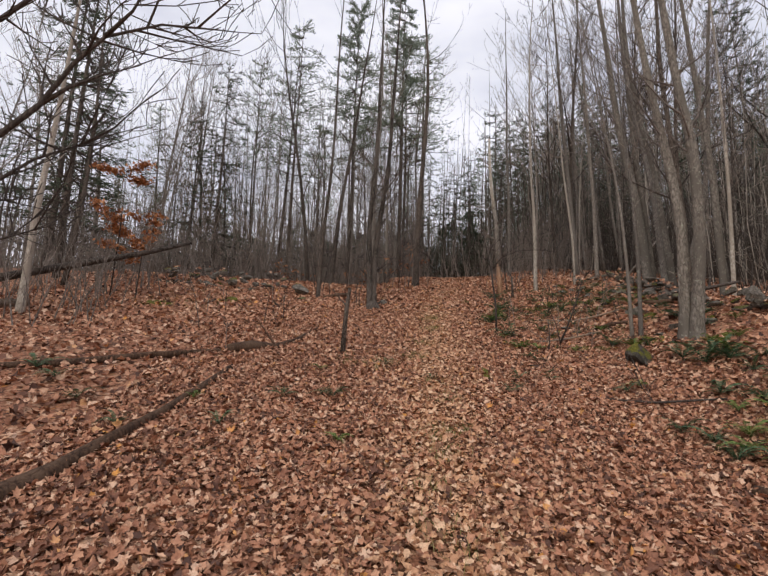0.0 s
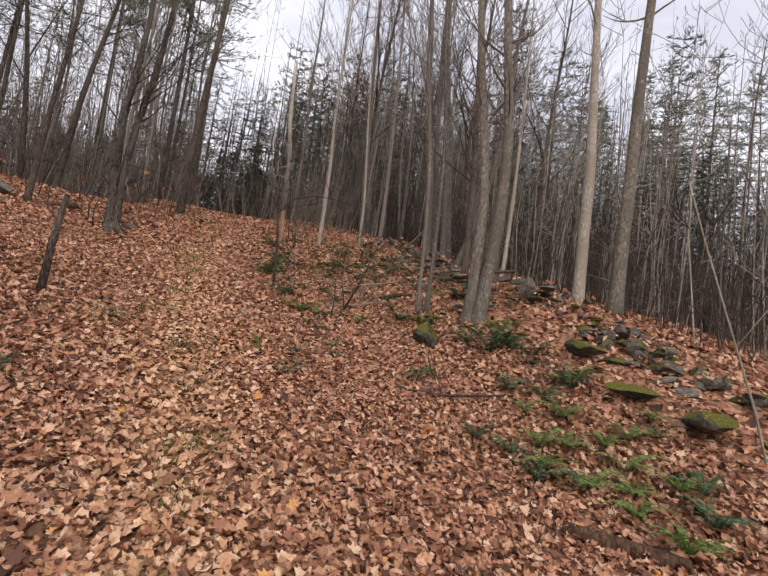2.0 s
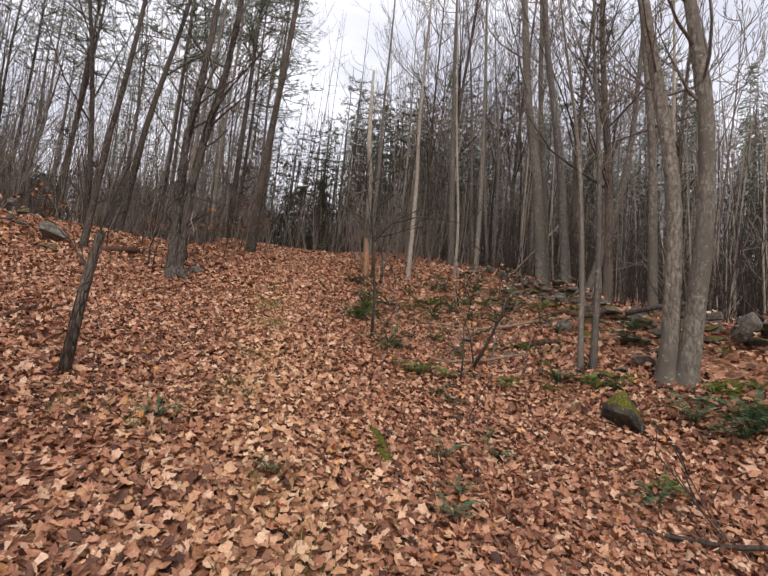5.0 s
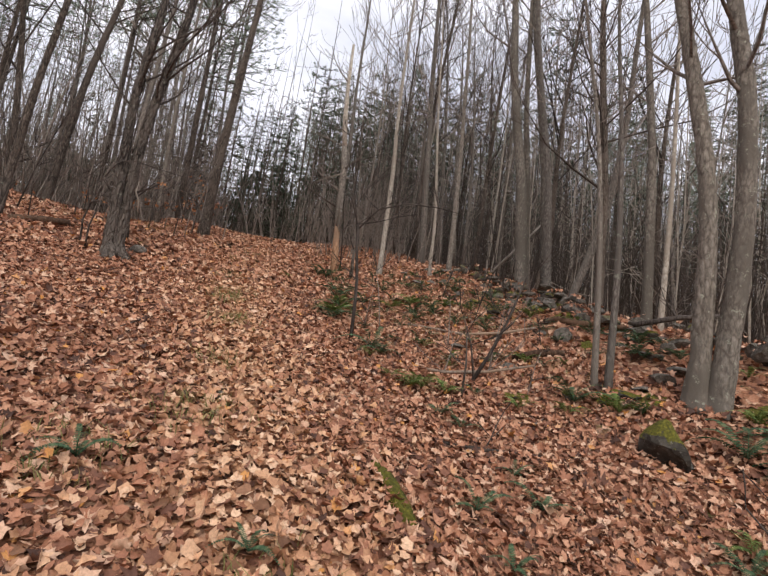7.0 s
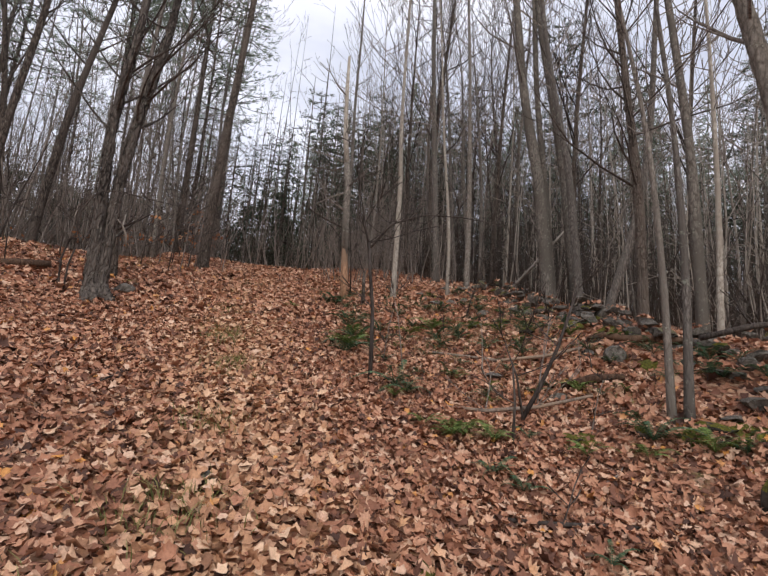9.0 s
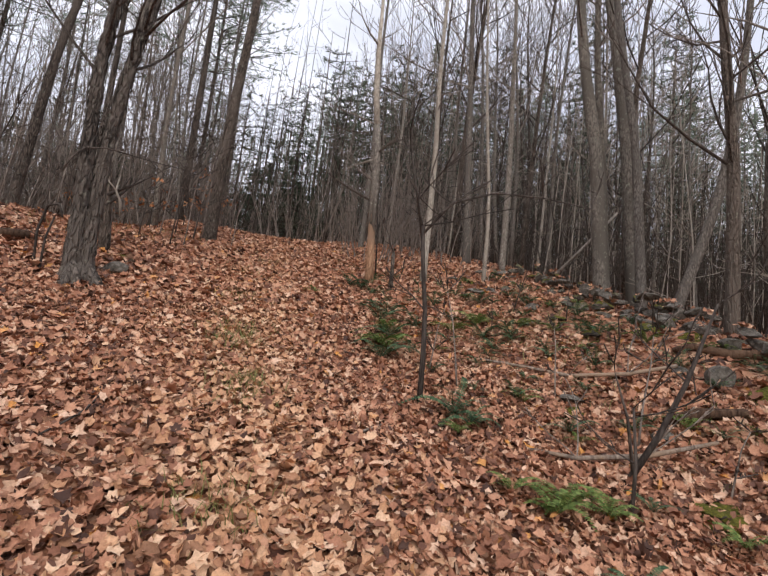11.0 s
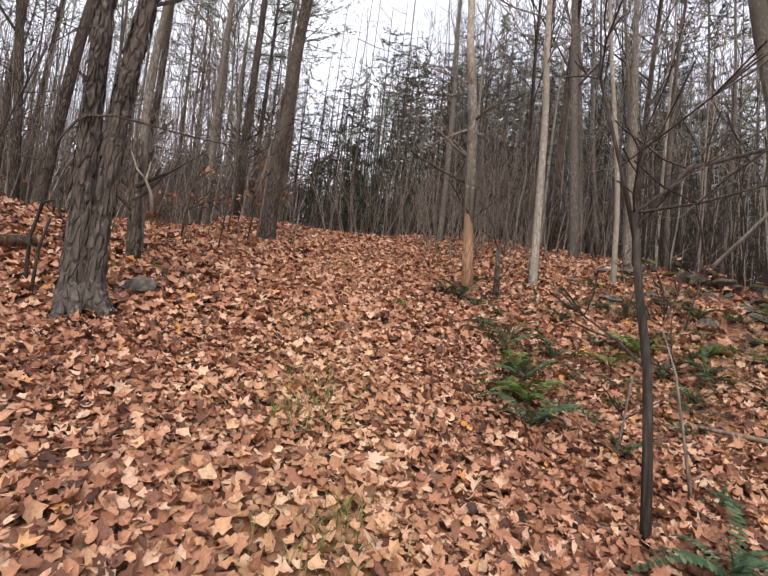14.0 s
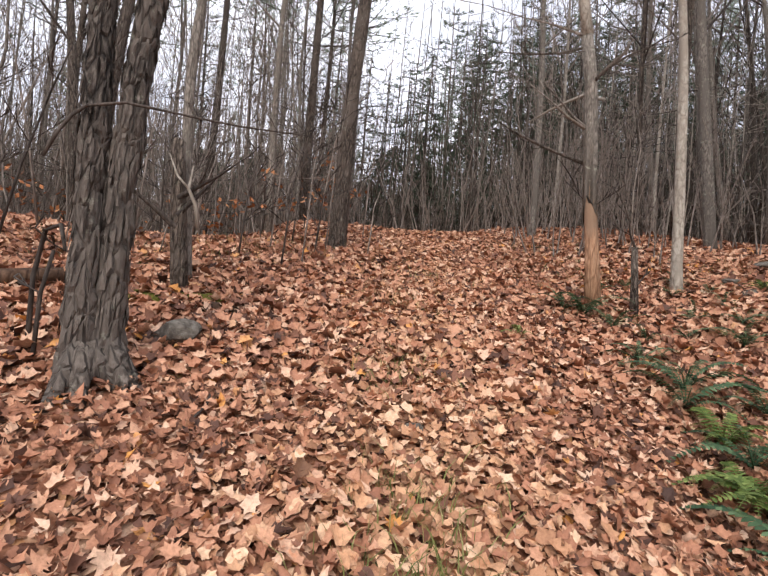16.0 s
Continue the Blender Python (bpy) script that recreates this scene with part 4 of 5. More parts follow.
fallen("mossy_log", [(4.75, 10.35, 0.03), (5.0, 10.2, 0.05), (5.3, 10.0, 0.05)], [0.04, 0.05, 0.04], M_LOG, "dark rotting log end among ferns", 8, 0.5)
for k, (x, y, a, n) in enumerate([(2.2, 6.4, 0.4, 0.5), (-0.6, 4.4, 1.9, 0.6), (2.9, 5.3, 2.6, 0.4), (0.2, 10.6, 0.9, 0.5), (2.4, 12.1, 2.9, 0.4), (-1.4, 10.8, 0.3, 0.7), (2.6, 14.2, 2.2, 0.6), (0.4, 13.2, 1.2, 0.4), (3.6, 8.9, 0.1, 0.5), (4.7, 11.6, 2.4, 0.7), (5.3, 12.2, 0.6, 0.6), (-2.9, 10.4, 2.0, 0.7), (1.9, 10.6, 0.2, 0.35)]):
    fallen("stick", [(x, y, 0.03), (x + math.cos(a) * n * 0.5, y + math.sin(a) * n * 0.5, 0.045), (x + math.cos(a + 0.2) * n, y + math.sin(a + 0.2) * n, 0.035)], [0.005, 0.008, 0.004], M_TWIG_DARK if k % 2 else M_TWIG, "thin broken stick lying on the leaves", 5, 1, 0, None, "stick")

# ---- saplings and shrubs ----
def sapling(name, stems, mat, label, seed, twigs=5, reach=0.6, category="sapling"):
    root = tagged(new(name), label, category)
    rng = random.Random(seed)
    for pts, radii in stems:
        pts = [Vector(p) for p in pts]
        pts[0].z = min(pts[0].z, float(lie(pts[0].x, pts[0].y)) - 0.03) if len(pts) > 2 and pts[0].z < float(lie(pts[0].x, pts[0].y)) + 0.5 else pts[0].z
        g = Geo()
        g.tube(pts, radii, 7, rough=0.2)
        mesh_part("stem", g.mesh("stem", mat), root)
        for k in range(twigs):
            i = rng.randint(1, len(pts) - 1)
            t = Geo()
            a = rng.uniform(0, 6.283)
            limb(t, pts[i], (math.cos(a), math.sin(a), rng.uniform(0.1, 0.9)), reach * rng.uniform(0.5, 1.2), radii[i] * 0.5, rng, 1, 4, 0.05, 4)
            mesh_part("twig", t.mesh("twig", M_TWIG_DARK), root)
    return root


sapling("bent_sapling", [([(2.84, 11.30, 2.5), (2.83, 11.31, 2.9), (2.81, 11.32, 3.27), (2.76, 11.36, 3.7), (2.73, 11.38, 4.05)], [0.026, 0.024, 0.022, 0.020, 0.018]),
                         ([(2.74, 11.37, 3.98), (2.96, 11.28, 4.30), (3.28, 11.06, 4.42), (3.63, 10.82, 4.40), (3.98, 10.59, 4.33)], [0.014, 0.012, 0.010, 0.007, 0.004]),
                         ([(2.74, 11.37, 3.9), (2.68, 11.44, 4.3), (2.60, 11.54, 4.8), (2.58, 11.56, 5.3)], [0.014, 0.010, 0.007, 0.004])],
        M_TWIG_DARK, "dark thin sapling with a bent-over broken top", 4, 4, 0.7)
sapling("shrub", [([(3.80, 10.0, 2.1), (3.93, 9.84, 2.5), (4.05, 9.73, 2.9), (4.19, 9.62, 3.47)], [0.024, 0.021, 0.016, 0.008]), ([(3.86, 9.95, 2.2), (3.75, 9.95, 2.6), (3.6, 9.95, 2.9)], [0.014, 0.01, 0.005]),
                  ([(3.5, 9.7, 2.0), (3.52, 9.7, 2.35), (3.5, 9.72, 2.7)], [0.013, 0.011, 0.007])], M_TWIG_DARK, "dark leafless shrub with forked stems", 6, 2, 0.5, "shrub")
sapling("stub", [([(4.34, 15.24, 3.8), (4.34, 15.25, 4.2), (4.32, 15.25, 4.62)], [0.05, 0.038, 0.032])], M_BARK_DARK, "dark broken stub of a young tree", 2, 2, 0.5, "stump")
sapling("pale_sapling", [([(5.94, 4.14, 0.9), (5.82, 4.26, 1.6), (5.66, 4.42, 2.3), (5.42, 4.64, 3.3), (5.27, 4.75, 3.9)], [0.013, 0.012, 0.010, 0.008, 0.005]), ([(5.68, 4.40, 2.2), (5.8, 4.2, 2.6), (5.9, 4.1, 2.5)], [0.006, 0.005, 0.003])],
        M_BARK_PALE, "pale thin leaning sapling on the bank", 8, 4, 0.7)
sapling("arched_vine", [([(-0.62, 13.9, 3.3), (-0.66, 13.95, 3.75), (-0.60, 13.9, 4.02), (-0.48, 13.8, 4.05), (-0.42, 13.75, 3.9)], [0.016, 0.014, 0.013, 0.012, 0.010]),
                        ([(-0.54, 13.8, 3.3), (-0.55, 13.82, 3.65), (-0.50, 13.8, 3.9)], [0.014, 0.012, 0.010])], M_TWIG_DARK, "dark arched vine hanging beside the old maple", 9, 1, 0.3, "vine")
sapling("broken_post", [([(-0.62, 9.1, 1.8), (-0.60, 9.1, 2.36), (-0.58, 9.11, 2.7), (-0.54, 9.1, 3.06)], [0.052, 0.045, 0.042, 0.034])], M_BARK_DARK, "rotten broken stem with grey lichen standing in leaves", 12, 2, 0.35, "stump")
sapling("hanging_branch", [([(-0.46, 13.48, 4.35), (-0.41, 13.49, 4.49), (-0.35, 13.49, 4.59), (-0.29, 13.5, 4.65), (-0.12, 13.54, 4.71), (0.22, 13.64, 4.72), (0.48, 13.68, 4.72), (0.89, 13.7, 4.73)], [0.010, 0.010, 0.009, 0.009, 0.008, 0.007, 0.006, 0.003])], M_TWIG_DARK, "thin bare branch arching out from the old maple", 13, 3, 0.25, "branch")
brush = random.Random(21)
for k in range(46):
    side = brush.random()
    if side < 0.42:
        y = brush.uniform(14.5, 20)
        x = trail(y) - brush.uniform(1.3, 4.5)
    elif side < 0.8:
        y = brush.uniform(9.5, 20)
        x = trail(y) + brush.uniform(1.9, 4.6)
    else:
        x, y = brush.uniform(-5, -1.5), brush.uniform(8.5, 14)
    p = lay(x, y, -0.04)
    hgt = brush.uniform(0.7, 2.6) if y > 15 else brush.uniform(0.5, 1.1)
    lean = (brush.uniform(-0.25, 0.25), brush.uniform(-0.25, 0.25))
    rr = 0.006 + hgt * 0.004
    sapling("sapling", [([p, p + Vector((lean[0] * 0.3 * hgt, lean[1] * 0.3 * hgt, hgt * 0.4)), p + Vector((lean[0] * 0.7 * hgt, lean[1] * 0.5 * hgt, hgt * 0.75)), p + Vector((lean[0] * hgt, lean[1] * hgt, hgt))],
                        [rr, rr * 0.8, rr * 0.55, 0.003])], brush.choice([M_TWIG, M_TWIG_DARK]), "thin leafless sapling rising from the leaves", k, 4, hgt * 0.3)


# The dark limbs that reach in over the start of the path.
def overhead_tree():
    root = tagged(new("overhanging_tree"), "dark tree with bare limbs reaching over the clearing", "tree")
    g = Geo()
    base = lay(-6.6, 3.2, -0.2)
    pts = [base + Vector((0.0, 0.02 * i, 1.0 * i)) for i in range(12)]
    g.tube(pts, [0.15 * (1 - 0.07 * i) for i in range(12)], 10, rough=0.15)
    mesh_part("trunk", g.mesh("trunk", M_BARK_DARK), root)
    rng = random.Random(17)
    for way in ([(-6.6, 3.2, 2.6), (-5.0, 3.9, 2.9), (-3.62, 4.27, 3.62), (-3.34, 4.33, 3.97), (-3.04, 4.29, 4.4), (-2.76, 4.27, 4.69), (-2.28, 4.38, 4.93), (-1.89, 4.51, 5.0)],
                [(-6.6, 3.25, 2.2), (-5.0, 4.0, 2.5), (-3.83, 4.33, 3.03), (-3.43, 4.49, 3.48), (-3.0, 4.62, 3.75)], [(-3.34, 4.33, 3.97), (-3.11, 4.37, 4.19), (-2.86, 4.43, 4.37), (-2.5, 4.5, 4.55)],
                [(-6.6, 3.2, 3.6), (-4.6, 3.6, 4.0), (-3.45, 3.87, 4.53), (-2.9, 3.9, 5.1), (-2.4, 4.0, 5.6)], [(-6.6, 3.2, 1.9), (-4.8, 4.2, 2.3), (-3.68, 4.56, 2.68), (-3.3, 4.75, 2.9)], [(-2.76, 4.27, 4.69), (-2.5, 4.23, 4.95), (-2.2, 4.1, 5.4)],
                [(-6.6, 3.2, 4.4), (-4.4, 4.4, 5.2), (-3.0, 5.2, 6.0), (-1.6, 5.8, 6.6)]):
        b = Geo()
        w = [Vector(p) for p in way]
        r = 0.042 if len(w) > 4 else 0.024
        b.tube(w, [r * (1 - 0.85 * i / (len(w) - 1)) for i in range(len(w))], 6, rough=0.2)
        for k in range(14):
            i = rng.randint(len(w) // 2, len(w) - 1)
            s = w[i - 1].lerp(w[i], rng.random())
            limb(b, s, (rng.uniform(-0.5, 1), rng.uniform(-0.6, 0.9), rng.uniform(-0.1, 1)), rng.uniform(0.4, 1.2), r * 0.35, rng, 1, 3, 0.05, 4)
        mesh_part("limb", b.mesh("limb", M_TWIG_DARK), root)
    return root


overhead_tree()


def copper_beech(x, y, seed, high=2.2, count=420):
    """A young beech that keeps its dry leaves."""
    rng = random.Random(seed)
    root = tagged(new("young_beech"), "young beech still holding dry copper leaves", "tree")
    g, n = Geo(), Geo()
    p = lay(x, y, -0.05)
    g.tube([p, p + Vector((0.05, 0, high * 0.5)), p + Vector((0.0, 0.05, high))], [0.022, 0.016, 0.006], 6)
    for k in range(9):
        a = rng.uniform(0, 6.28)
        s = p + Vector((0, 0, high * rng.uniform(0.35, 0.95)))
        way = Vector((math.cos(a), math.sin(a), rng.uniform(0.0, 0.3)))
        tip = s + way * rng.uniform(0.5, 1.1)
        g.tube([s, s.lerp(tip, 0.5), tip], [0.008, 0.006, 0.003], 3)
        for q in range(count // 9):
            c = s.lerp(tip, rng.uniform(0.25, 1)) + Vector((rng.gauss(0, 0.1), rng.gauss(0, 0.1), rng.gauss(0, 0.05)))
            u = Vector((rng.uniform(-1, 1), rng.uniform(-1, 1), rng.uniform(-0.9, 0.1))).normalized()
            n.quad(c, u * 0.06, u.cross(Vector((rng.uniform(-1, 1), rng.uniform(-1, 1), 1))).normalized() * 0.034)
    mesh_part("stem", g.mesh("stem", M_TWIG_DARK), root)["kind"] = "stuff"
    mesh_part("leaves", n.mesh("leaves", M_LEAF_BEECH, False), root, "dry copper leaves")["kind"] = "stuff"
    return root


for k, (x, y, hgt) in enumerate([(0.68, 16.12, 1.3), (0.9, 16.4, 1.7), (1.04, 16.64, 1.1), (0.5, 16.9, 1.5), (0.2, 16.3, 1.2), (1.2, 17.26, 2.0), (0.75, 17.6, 1.6), (1.75, 17.1, 1.0), (-0.5, 16.7, 1.4), (-1.1, 17.0, 1.8), (0.9, 18.8, 1.9), (1.9, 18.9, 1.5)]):
    p = lay(x, y, -0.04)
    sapling("sapling", [([p, p + Vector((0.03, 0, hgt * 0.4)), p + Vector((0.05, 0.05, hgt * 0.75)), p + Vector((0.12, 0.0, hgt))], [0.012, 0.010, 0.007, 0.003])], M_TWIG if k % 2 else M_TWIG_DARK, "slender leafless sapling beside the upper path", 200 + k, 5, hgt * 0.35)
copper_beech(-7.4, 13.2, 1, 4.0, 1500)
copper_beech(-6.6, 13.0, 2, 2.6, 520)
copper_beech(1.6, 22.5, 3, 1.6, 160)
copper_beech(-1.2, 20.5, 4, 1.3, 110)
copper_beech(-3.5, 19.8, 5, 1.1, 90)
copper_beech(0.2, 19.0, 6, 1.1, 70)

# Fine brush under the far trees.
def thicket(name, label, count, box, rule, seed, high=(0.8, 2.6), mat=None):
    rng = random.Random(seed)
    g = Geo()
    for k in range(count):
        x, y = rng.uniform(box[0], box[1]), rng.uniform(box[2], box[3])
        if not rule(x, y):
            continue
        p, hgt = lay(x, y, -0.05), rng.uniform(*high)
        limb(g, p, (rng.uniform(-0.35, 0.35), rng.uniform(-0.35, 0.35), 1), hgt, 0.011 + hgt * 0.004, rng, 1, 3, 0.1, 5)
    ob = new(name, g.mesh(name, mat or M_TWIG))
    return tagged(ob, label, "brush", kind="stuff")


thicket("brush", "grey-brown leafless brush under the trees over the crest", 1050, (-14, 3, 18.5, 34), lambda x, y: trail(y) - x > 1.5 and (x < -1 or y > 20), 1, (0.5, 4.2))
thicket("brush", "grey leafless brush under the pole trees beyond the wall", 1700, (8.6, 26, 2, 34), lambda x, y: x - trail(y) > 2.0, 2, (0.8, 3.4), M_TWIG_DARK)
thicket("brush", "tall grey-brown twigs of young growth over the crest", 800, (-17, 3, 20, 40), lambda x, y: trail(y) - x > 1.8, 8, (2.0, 6.5), M_TWIG)
thicket("brush", "dense dry brush beside the fallen trunk", 420, (-18, -6, 9.5, 18), lambda x, y: True, 3, (0.6, 2.2))
thicket("brush", "dense brown dead boughs in the shade of the pines", 1300, (13, 40, 4, 44), lambda x, y: x - trail(y) > 5 and x + y > 34, 6, (1.5, 6.0), M_TWIG_BROWN)
thicket("brush", "brown leafless brush beyond the bank", 420, (8.8, 20, -1, 12), lambda x, y: True, 7, (0.5, 1.8), M_TWIG_BROWN)
thicket("brush", "leafless brush at the end of the path", 420, (3.4, 15, 23, 36), lambda x, y: True, 4, (0.8, 4.0), M_TWIG)
thicket("brush", "thin leafless brush beside the upper path", 120, (4.6, 8, 16.5, 22), lambda x, y: x - trail(y) > 1.6, 5, (0.8, 2.6))


def poles(name, label, count, box, rule, seed, mat, high=(5, 13), thick=(0.014, 0.036)):
    """Countless thin poles of young trees."""
    rng = random.Random(seed)
    g = Geo()
    for k in range(count):
        x, y = rng.uniform(box[0], box[1]), rng.uniform(box[2], box[3])
        if not rule(x, y):
            continue
        p, hgt, r = lay(x, y, -0.1), rng.uniform(*high), rng.uniform(*thick)
        ln, bend = Vector((rng.gauss(0, 0.05), rng.gauss(0, 0.05), 1)), Vector((rng.gauss(0, 0.12), rng.gauss(0, 0.12), 0))
        line = [p, p + ln * hgt * 0.3 + bend, p + ln * hgt * 0.65 + bend * 0.4, p + ln * hgt]
        g.tube(line, [r, r * 0.8, r * 0.55, r * 0.15], 4, cap=False)
        for q in range(7):
            f = rng.random() ** 0.8
            i = min(int(f * 3), 2)
            limb(g, line[i].lerp(line[i + 1], f * 3 - i), (rng.uniform(-1, 1), rng.uniform(-1, 1), rng.uniform(-0.1, 0.9)), rng.uniform(0.4, 1.5), 0.009, rng, 1, 3, 0.05, 2)
    return tagged(new(name, g.mesh(name, mat)), label, "woods", kind="stuff")


poles("pole_woods", "countless thin grey poles of young trees beyond the wall", 300, (9, 30, 4, 40), lambda x, y: x - trail(y) > 2.4, 51, M_BARK, (4, 8.5), (0.011, 0.030))
poles("pole_woods", "thin pale poles of young trees beyond the wall", 200, (8.8, 21, 5, 30), lambda x, y: x - trail(y) > 2.4, 52, M_BARK_PALE, (4, 8.5), (0.012, 0.028))
poles("pole_woods", "countless thin brown poles of young trees over the crest", 260, (-22, 2.5, 19.5, 44), lambda x, y: trail(y) - x > 2.2, 53, M_BARK)
poles("pole_woods", "thin dark poles of young trees at the path's end", 170, (3, 16, 23, 42), lambda x, y: y > 26 or x - trail(y) > 1.6, 54, M_BARK_DARK)


def far_woods(name, label, count, ring, mat, seed, az=(-80, 100), high=(9, 16)):
    """Trunks too far off to count."""
    rng = random.Random(seed)
    g = Geo()
    for k in range(count):
        a, d = radians(rng.uniform(*az)), rng.uniform(*ring)
        x, y = d * math.sin(a), 8 + d * math.cos(a)
        p, hgt, r = lay(x, y, -0.1), rng.uniform(*high), rng.uniform(0.03, 0.085)
        ln = Vector((rng.gauss(0, 0.03), rng.gauss(0, 0.03), 1))
        g.tube([p, p + ln * hgt * 0.5, p + ln * hgt], [r, r * 0.7, r * 0.2], 5, cap=False)
        for q in range(7):
            limb(g, p + ln * hgt * rng.uniform(0.2, 0.95), (rng.uniform(-1, 1), rng.uniform(-1, 1), rng.uniform(0, 1)), rng.uniform(0.8, 2.6), 0.02, rng, 1, 3, 0.05, 2)
    return tagged(new(name, g.mesh(name, mat)), label, "woods", kind="stuff")


far_woods("far_woods", "distant grey leafless woods", 330, (32, 80), M_BARK, 31)
far_woods("far_woods", "distant leafless woods on the far hillside", 420, (46, 95), M_BARK, 33, (-75, 30), (7, 11))
far_woods("far_woods", "distant dark woods", 260, (26, 50), M_BARK_DARK, 32, (10, 100))


def far_evergreens(count, ring, seed, az, mat, tall=(8, 15)):
    rng = random.Random(seed)
    n = Geo()
    for k in range(count):
        a, d = radians(rng.uniform(*az)), rng.uniform(*ring)
        x, y = d * math.sin(a), 8 + d * math.cos(a)
        p, hgt = lay(x, y), rng.uniform(*tall)
        for q in range(620):
            f = rng.uniform(0.04, 1)
            sp = (1.08 - f) * 2.8
            b = rng.uniform(0, 6.283)
            c = p + Vector((math.cos(b) * sp * rng.random() ** 0.5, math.sin(b) * sp * rng.random() ** 0.5, hgt * f))
            d3 = Vector((math.cos(b), math.sin(b), rng.uniform(-0.5, 0.3))).normalized()
            n.quad(c, d3 * rng.uniform(0.18, 0.4), Vector((-math.sin(b), math.cos(b), rng.uniform(-0.5, 0.5))) * 0.06)
    return tagged(new("far_evergreens", n.mesh("far_evergreens", mat, False)), "distant dark evergreen woods", "woods", kind="stuff")


far_evergreens(120, (30, 50), 41, (16, 105), M_HEMLOCK, (7, 12))
far_evergreens(80, (34, 58), 43, (8, 105), M_PINE, (13, 19))
far_evergreens(44, (38, 75), 42, (-80, 10), M_PINE, (9, 15))
far_evergreens(60, (27, 44), 44, (-22, 26), M_HEMLOCK, (3.5, 6.5))
far_evergreens(40, (30, 50), 45, (-75, -20), M_HEMLOCK, (3, 5.5))


# ---- ferns ----
def frond_mesh(seed, length, mat, pairs=20, wide=0.06):
    rng = random.Random(seed)
    g = Geo()
    rise = rng.uniform(0.85, 1.35)
    spine = [Vector((0, length * f, length * (rise * f - 0.95 * f * f))) for f in [i / pairs for i in range(pairs + 1)]]
    g.strip(spine, [0.004 * (1 - i / (pairs + 1)) + 0.001 for i in range(pairs + 1)], Vector((1, 0, 0)))
    for i in range(1, pairs + 1):
        f = i / pairs
        w = wide * (math.sin(min(1, f * 2.6) * 1.57)) * (1.06 - f) ** 0.65 + 0.006
        step = length / pairs * 0.6
        for s in (-1, 1):
            n = len(g.v)
            d = Vector((s * w, w * 0.28, -w * rng.uniform(0.05, 0.3)))
            a = spine[i]
            g.v += [a + Vector((0, -step, 0)), a + d * 0.6 + Vector((0, -step * 0.85, 0.003)), a + d, a + d * 0.55 + Vector((0, step * 0.8, 0.003)), a + Vector((0, step * 0.6, 0))]
            g.f.append((n, n + 1, n + 2, n + 3, n + 4))
    return g.mesh("frond", mat, False)


FRONDS = [frond_mesh(i, 0.34 + 0.06 * i, M_FERN) for i in range(4)]
FRONDS_L = [frond_mesh(10 + i, 0.32 + 0.06 * i, M_FERN_LIGHT, 18, 0.07) for i in range(3)]


def fern(x, y, size=1.0, light=False, seed=0, n=8, label=""):
    rng = random.Random(seed * 7 + int(x * 100))
    root = tagged(new("fern"), label or ("light yellow-green fern flattened among fallen leaves" if light else "dark evergreen fern growing through fallen leaves"), "fern", "ferns beside the path")
    root.matrix_basis = pose(*lay(x, y, 0.045), 0, 0, 0)
    for k in range(n):
        ob = new("frond", rng.choice(FRONDS_L if light else FRONDS))
        ob.parent = root
        s = 0.9 * size * rng.uniform(0.75, 1.2)
        ob.matrix_basis = Matrix.LocRotScale((0, 0, 0), Euler((rng.uniform(-0.1, 0.4), rng.uniform(-0.3, 0.3), 6.283 * (k + rng.random() * 0.7) / n), "XYZ"), (s, s, s))
    return root


